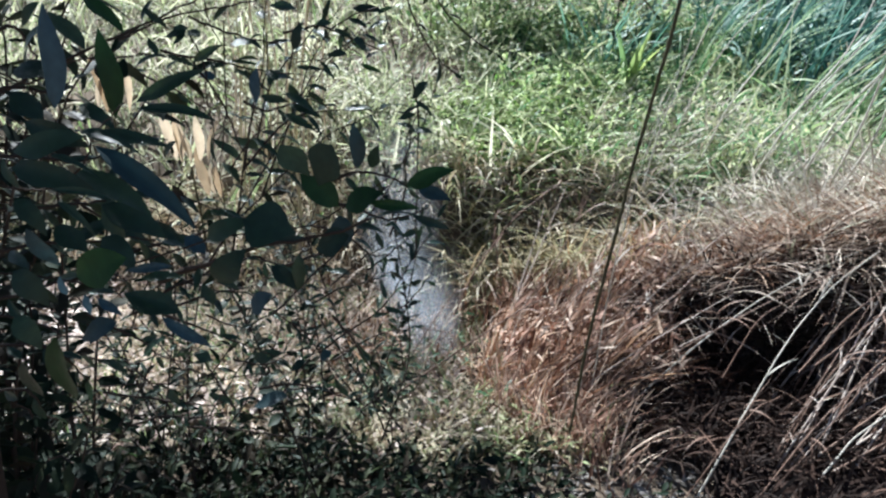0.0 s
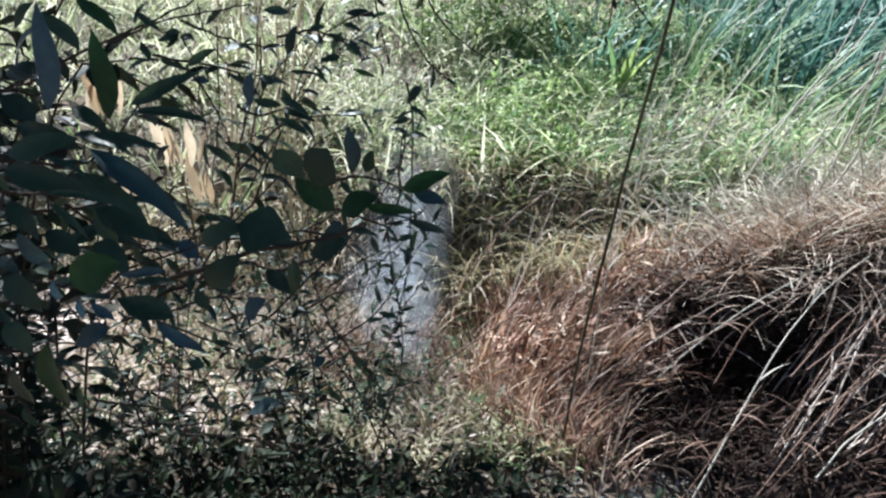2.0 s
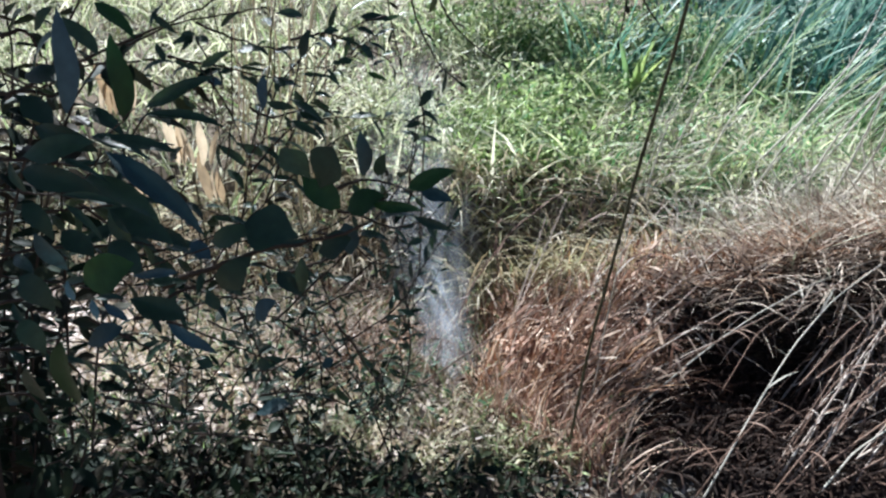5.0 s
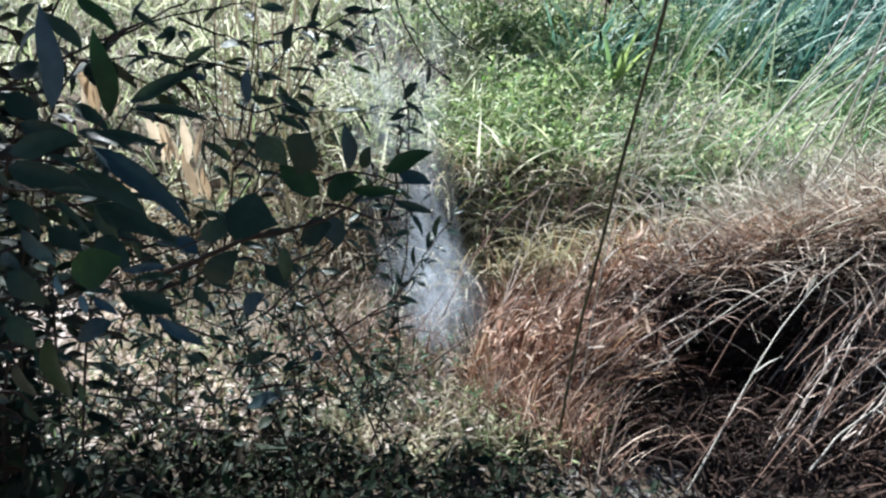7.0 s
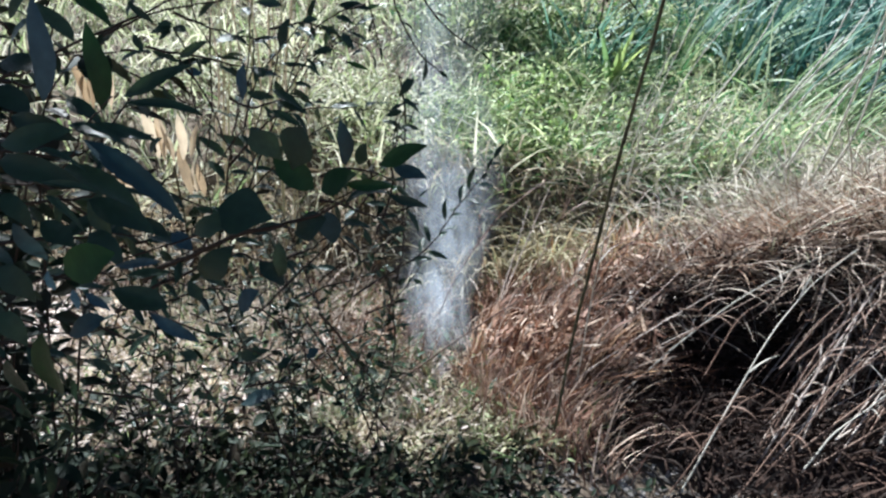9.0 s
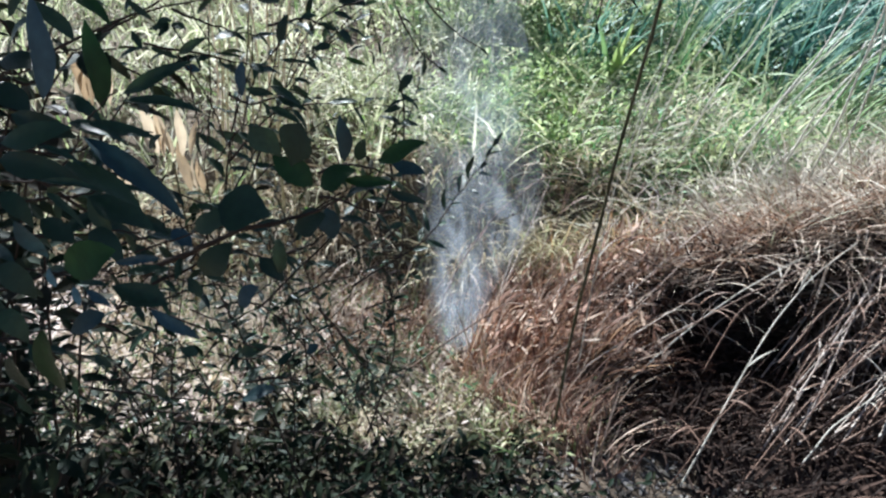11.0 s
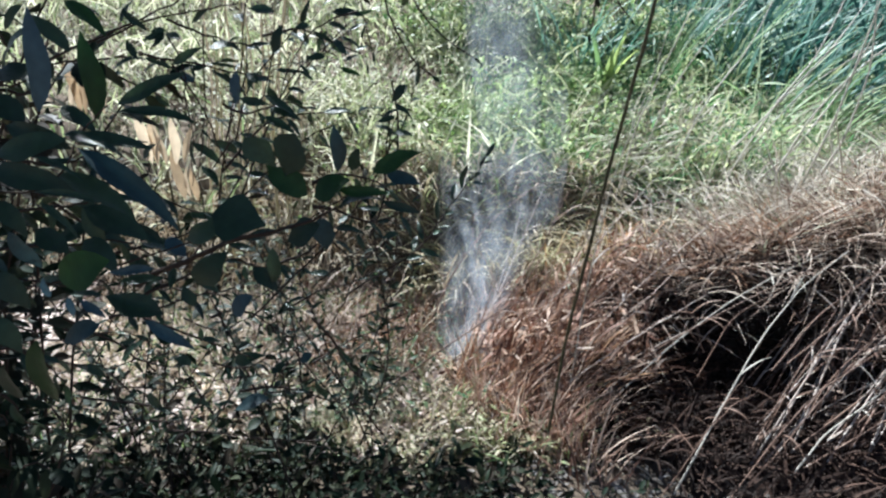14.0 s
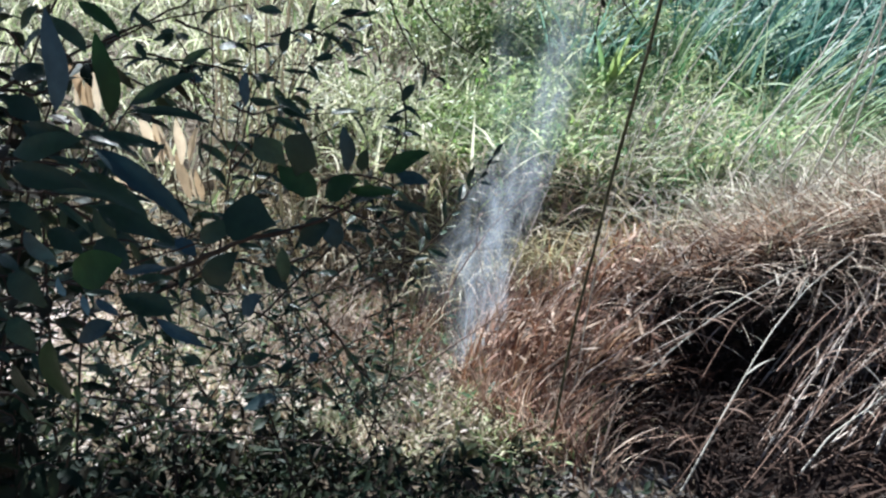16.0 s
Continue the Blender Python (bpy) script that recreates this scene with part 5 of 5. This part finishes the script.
bank_stalk([(0.195, 2.080, 0.022), (0.358, 2.150, 0.173), (0.608, 2.250, 0.326), (0.830, 2.350, 0.414)], .0026, 515)
bank_stalk([(0.314, 2.050, 0.025), (0.455, 2.120, 0.169), (0.624, 2.200, 0.261)], .0022, 516)
bank_stalk([(0.334, 1.880, -0.008), (0.472, 1.980, 0.150), (0.640, 2.100, 0.276), (0.800, 2.150, 0.360)], .0024, 517)
bank_stalk([(0.451, 2.040, 0.106), (0.470, 1.980, 0.601), (0.500, 1.930, 0.968), (0.556, 1.900, 1.168), (0.593, 1.880, 1.360)], 0.0022, 520, True)


def shade_tree():
    r = np.random.default_rng(260)
    ob = thing("shade_tree", (-1.7, -1.4, 0.0), "small tree with hanging twigs and an unseen leafy crown added for shade", "tree")
    base = np.array(ob.location)
    v, q = tube(smooth_line([(-1.7, -1.4, -0.05), (-1.66, -1.35, 0.9), (-1.55, -1.2, 1.8), (-1.35, -0.9, 2.5)], 14, 0.006, r) - base, np.linspace(0.09, 0.05, 14), 12)
    part("trunk", mesh_from("trunk", v, q, M_BARK), ob)
    # unseen limbs, added to keep sky and sun off shrubs and near ground
    limbs = [[(-1.35, -0.9, 2.5), (-0.9, 0.0, 2.75), (-0.5, 0.9, 2.7), (0.0, 1.65, 2.25)],
             [(-1.35, -0.9, 2.5), (-1.3, 0.1, 2.8), (-1.2, 1.0, 2.85), (-1.0, 1.9, 2.7)],
             [(-1.35, -0.9, 2.5), (-0.6, -0.7, 2.9), (0.3, -0.2, 2.95), (1.0, 0.5, 2.8)],
             [(-1.35, -0.9, 2.5), (-0.95, 0.3, 2.55), (-0.80, 1.2, 2.50), (-0.70, 2.0, 2.45)],
             [(-1.35, -0.9, 2.5), (-1.8, -0.2, 2.9), (-2.1, 0.7, 2.9), (-2.0, 1.5, 2.75)],
             [(-1.35, -0.9, 2.5), (-1.9, 0.9, 3.0), (-2.3, 2.4, 3.0), (-2.7, 3.6, 2.8)],
             [(-1.35, -0.9, 2.5), (-1.6, 0.9, 2.9), (-1.8, 2.4, 2.9), (-2.0, 3.7, 2.75)],
             [(-1.35, -0.9, 2.5), (-1.2, 0.9, 2.9), (-1.3, 2.4, 2.9), (-1.35, 3.75, 2.75)]]
    for line in limbs:
        p = smooth_line(line, 16, 0.01, r)
        branch(ob, r, line, 0.028, 0.07, 0.08, bare=0.3, joined=True)
        for k in range(85 if line[3][1] > 3 else 58 if line[3][1] > 1.6 else 40):
            a = p[int(r.integers(5, 16))]
            tip = a + np.array([r.normal(0, 0.32), r.normal(0, 0.32), r.normal(0.1, 0.16)])
            tip[2] = max(2.15 + 0.2 * ease(1.8, 2.6, tip[1]), tip[2])
            branch(ob, r, [a, (a + tip) / 2 + r.normal(0, 0.03, 3), tip], 0.005, 0.085, 0.018, bare=0.1, joined=True)
    # the twigs that hang down from it
    for line in [
        [(-0.196, 1.600, 1.867), (-0.114, 1.600, 1.419), (-0.080, 1.600, 1.336), (-0.018, 1.600, 1.287)],
        [(-0.143, 1.600, 1.867), (-0.048, 1.600, 1.413), (0.020, 1.600, 1.348), (0.070, 1.600, 1.312)],
        [(-0.186, 1.700, 1.883), (-0.174, 1.700, 1.395), (-0.150, 1.700, 1.332)],
        [(0.230, 1.600, 1.867), (0.301, 1.600, 1.542), (0.356, 1.600, 1.465), (0.396, 1.600, 1.421)],
        [(0.230, 1.600, 1.867), (0.325, 1.600, 1.532), (0.333, 1.600, 1.454), (0.319, 1.600, 1.407)],
    ]:
        branch(ob, r, line, 0.0042, 0.035, 0.06, bare=0.45, joined=True)


shade_tree()


def dry_leaf_sheaf(foot, tip, across, n, seed):
    """Broad dead leaves that stand close together on one stalk."""
    r = np.random.default_rng(seed)
    foot, tip = Vector(foot), Vector(tip)
    ob = thing("dry_leaf_sheaf", foot, "sheaf of broad tan dead leaves with pale midribs", "dead leaves")
    size = (tip - foot).length
    ground = Vector((foot.x - 0.03, foot.y + 0.05, float(lie(foot.x, foot.y)) - 0.02))
    v, q = tube(smooth_line([ground - foot, (ground - foot) * 0.5 + Vector((0.02, 0, 0)), (0, 0, 0)], 8), np.linspace(0.007, 0.004, 8), 6)
    part("stalk", mesh_from("sheaf_stalk", v, q, M_CANE), ob)
    for k in range(n):
        off = across * ((k + 0.5) / n - 0.5) * 0.8
        v, q = leaf_shape(1.0, 0.9 * across / size / n * 1.6, 0.5, r.uniform(-0.1, 0.35), 0.45, 0.06, bend=r.normal(0, 0.08))
        along = tip - foot + Vector((off * 0.5, r.normal(0, 0.04), r.normal(0, 0.02)))
        part("blade", mesh_from("dead_blade", v, q, M_BROWNLEAF), ob, at=facing((off, r.normal(0, 0.02), 0), along, (r.normal(0, 0.6), -0.8, 0.5), size * r.uniform(0.75, 1.1)))


dry_leaf_sheaf((-1.315, 2.600, 0.920), (-1.280, 2.560, 1.189), 0.128, 5, 280)
dry_leaf_sheaf((-1.052, 2.600, 0.726), (-1.037, 2.560, 0.956), 0.174, 6, 281)
dry_leaf_sheaf((-1.280, 2.600, 0.614), (-1.254, 2.560, 0.739), 0.091, 3, 282)
dry_leaf_sheaf((-0.974, 2.600, 0.586), (-0.986, 2.560, 0.779), 0.083, 3, 283)


# ---- smoke ----
def smoke_material(name, top, faint):
    m = bpy.data.materials.new(name)
    m.use_nodes = True
    n, ln = m.node_tree.nodes, m.node_tree.links
    n.remove(n["Principled BSDF"])
    uv = n.new("ShaderNodeUVMap")
    sep = n.new("ShaderNodeSeparateXYZ")
    ln.new(uv.outputs[0], sep.inputs[0])

    def calc(op, a, b=None):
        k = n.new("ShaderNodeMath")
        k.operation = op
        for i, val in enumerate((a, b)):
            if val is None:
                continue
            if isinstance(val, (int, float)):
                k.inputs[i].default_value = val
            else:
                ln.new(val, k.inputs[i])
        return k.outputs[0]

    def hump(x, p):
        return calc("POWER", calc("MULTIPLY", calc("MULTIPLY", x, calc("SUBTRACT", 1.0, x)), 4.0), p)

    co, info = n.new("ShaderNodeTexCoord"), n.new("ShaderNodeObjectInfo")
    off = n.new("ShaderNodeVectorMath")
    off.operation = "MULTIPLY_ADD"
    ln.new(co.outputs["Object"], off.inputs[0])
    off.inputs[1].default_value = (1.0, 1.0, 0.45)
    comb = n.new("ShaderNodeCombineXYZ")
    ln.new(calc("MULTIPLY", info.outputs["Random"], 40.0), comb.inputs[2])
    ln.new(comb.outputs[0], off.inputs[2])
    wisp = n.new("ShaderNodeTexNoise")
    wisp.inputs["Scale"].default_value, wisp.inputs["Detail"].default_value, wisp.inputs["Distortion"].default_value = 14, 3, 0.8
    ln.new(off.outputs[0], wisp.inputs["Vector"])
    span = n.new("ShaderNodeMapRange")
    span.inputs["From Min"].default_value, span.inputs["From Max"].default_value = 0.30, 0.75
    ln.new(wisp.outputs["Fac"], span.inputs[0])
    a = calc("MULTIPLY", calc("MULTIPLY", hump(sep.outputs[0], 1.7), hump(sep.outputs[1], 1.2)), calc("MULTIPLY", span.outputs[0], 0.38))
    place = n.new("ShaderNodeSeparateXYZ")
    ln.new(n.new("ShaderNodeNewGeometry").outputs["Position"], place.inputs[0])
    thin_out = n.new("ShaderNodeMapRange")
    thin_out.inputs["From Min"].default_value, thin_out.inputs["From Max"].default_value = 0.35, top
    thin_out.inputs["To Min"].default_value, thin_out.inputs["To Max"].default_value = 1.0, faint
    ln.new(place.outputs[2], thin_out.inputs[0])
    a = calc("MULTIPLY", a, thin_out.outputs[0])
    lit, thin, both = n.new("ShaderNodeBsdfDiffuse"), n.new("ShaderNodeBsdfTranslucent"), n.new("ShaderNodeMixShader")
    lit.inputs[0].default_value = thin.inputs[0].default_value = (0.78, 0.85, 0.95, 1)
    ln.new(lit.outputs[0], both.inputs[1])
    ln.new(thin.outputs[0], both.inputs[2])
    clear, mix = n.new("ShaderNodeBsdfTransparent"), n.new("ShaderNodeMixShader")
    ln.new(a, mix.inputs[0])
    ln.new(clear.outputs[0], mix.inputs[1])
    ln.new(both.outputs[0], mix.inputs[2])
    ln.new(mix.outputs[0], n["Material Output"].inputs["Surface"])
    return m


M_SMOKE = smoke_material("thin smoke", 1.5, 0.35)
M_WISP = smoke_material("faint smoke", 0.95, 0.08)


def wisp_mesh(seed, width, height, mat):
    """A rolled sheet of smoke, wider at its top."""
    r = np.random.default_rng(seed)
    nu, nv = 13, 15
    ph = r.uniform(0, 6.3, 4)
    u, s = np.meshgrid(np.linspace(0, 1, nu), np.linspace(0, 1, nv))
    w = width * (0.75 + 0.5 * s)
    x = (u - 0.5) * w + 0.10 * width * np.sin(s * 5 + ph[0])
    y = 0.30 * width * np.sin(u * 4.5 + s * 3 + ph[1]) + 0.12 * width * np.sin(u * 9 + s * 6 + ph[2])
    z = (s - 0.5) * height + 0.06 * height * np.sin(u * 5 + ph[3])
    i = (np.arange(nv - 1)[:, None] * nu + np.arange(nu - 1)[None]).ravel()
    q = np.stack([i, i + 1, i + nu + 1, i + nu], -1)
    me = mesh_from("wisp", np.stack([x, y, z], -1).reshape(-1, 3), q, mat)
    uv = me.uv_layers.new(name="UVMap")
    idx = np.empty(len(me.loops), np.int32)
    me.loops.foreach_get("vertex_index", idx)
    uv.data.foreach_set("uv", np.stack([u.ravel(), s.ravel()], -1)[idx].ravel().astype(np.float32))
    return me


# where the column leans: seconds, then its side at heights 0.05, 0.45, 0.85 and 1.3 m
DRIFT = ((0, -0.143, -0.194, -0.208, -0.228), (3.5, -0.1, -0.164, -0.191, -0.228), (6.5, -0.033, -0.094, -0.142, -0.224), (7.5, -0.012, -0.07, -0.1, -0.165), (9, 0.0, -0.028, -0.035, 0.01), (11.5, 0.088, 0.085, 0.115, 0.12), (12.5, 0.116, 0.139, 0.185, 0.176), (14.5, 0.097, 0.167, 0.241, 0.305), (16, 0.097, 0.179, 0.286, 0.391))
HEIGHTS = (-0.3, 0.05, 0.45, 0.85, 1.3, 9.0)


def drift(z, t):
    rows = np.array(DRIFT)
    side = [float(np.interp(t, rows[:, 0], rows[:, k])) for k in (1, 2, 3, 4)]
    side = [side[0], *side, side[3] + (side[3] - side[2]) * 6]
    return float(np.interp(z, HEIGHTS, side))


RISE = 0.55
smoke = thing("smoke_plume", (0.0, 2.40, 0.0), "thin bluish white smoke rising and drifting in wisps", "smoke")
WISPS = []
rs = np.random.default_rng(71)
for k in range(54):
    born = -2.6 + k * 0.35
    WISPS.append((part("wisp", wisp_mesh(100 + k, rs.uniform(0.22, 0.37), rs.uniform(0.65, 1.0), M_WISP if born < 2.6 else M_SMOKE), smoke), born, rs.normal(0, 0.04), rs.uniform(-0.06, 0.06), rs.uniform(-25, 25)))


# ---- everything that moves ----
def motions():
    for ob, born, dx, dy, turn in WISPS:
        times = sorted({0.0, 16.0, *[min(16.0, max(0.0, born + 0.4 * i)) for i in range(12)]})
        rows = []
        for t in times:
            z = max(-0.45, -0.45 + RISE * (t - born))
            x, x2 = drift(z, t), drift(z + 0.25, t)
            rows.append((t, pose(x + dx * (0.3 + 2.0 * max(0.0, z)), dy, z, 0, math.degrees(math.atan2(x2 - x, 0.25)), turn + 4 * (t - born))))
        walk(ob, rows)
    # the round-leaved branch lifts a little, the loose twig rises out of the leaves
    at = round_branch.matrix_basis.translation.copy()
    walk(round_branch, [(t, pose(at.x + x, at.y, at.z, 0, b, 0)) for t, x, b in ((0, 0.004, 3.3), (3.5, 0.004, 3.3), (6, 0.001, 0.8), (7, 0.0, 0.4), (9, 0, 0), (16, 0, 0))])
    at = loose_twig.matrix_basis.translation.copy()
    walk(loose_twig, [(t, pose(at.x + x, at.y, at.z + z, 0, b, 0)) for t, x, z, b in ((0, -0.085, -0.115, -4), (3.5, -0.08, -0.11, -4), (6, -0.06, -0.10, -3), (7, -0.05, -0.09, -2), (8, -0.03, -0.045, -1), (9, 0.0, -0.010, 0), (11.5, 0, 0, 0), (16, 0, 0, 0))])


motions()
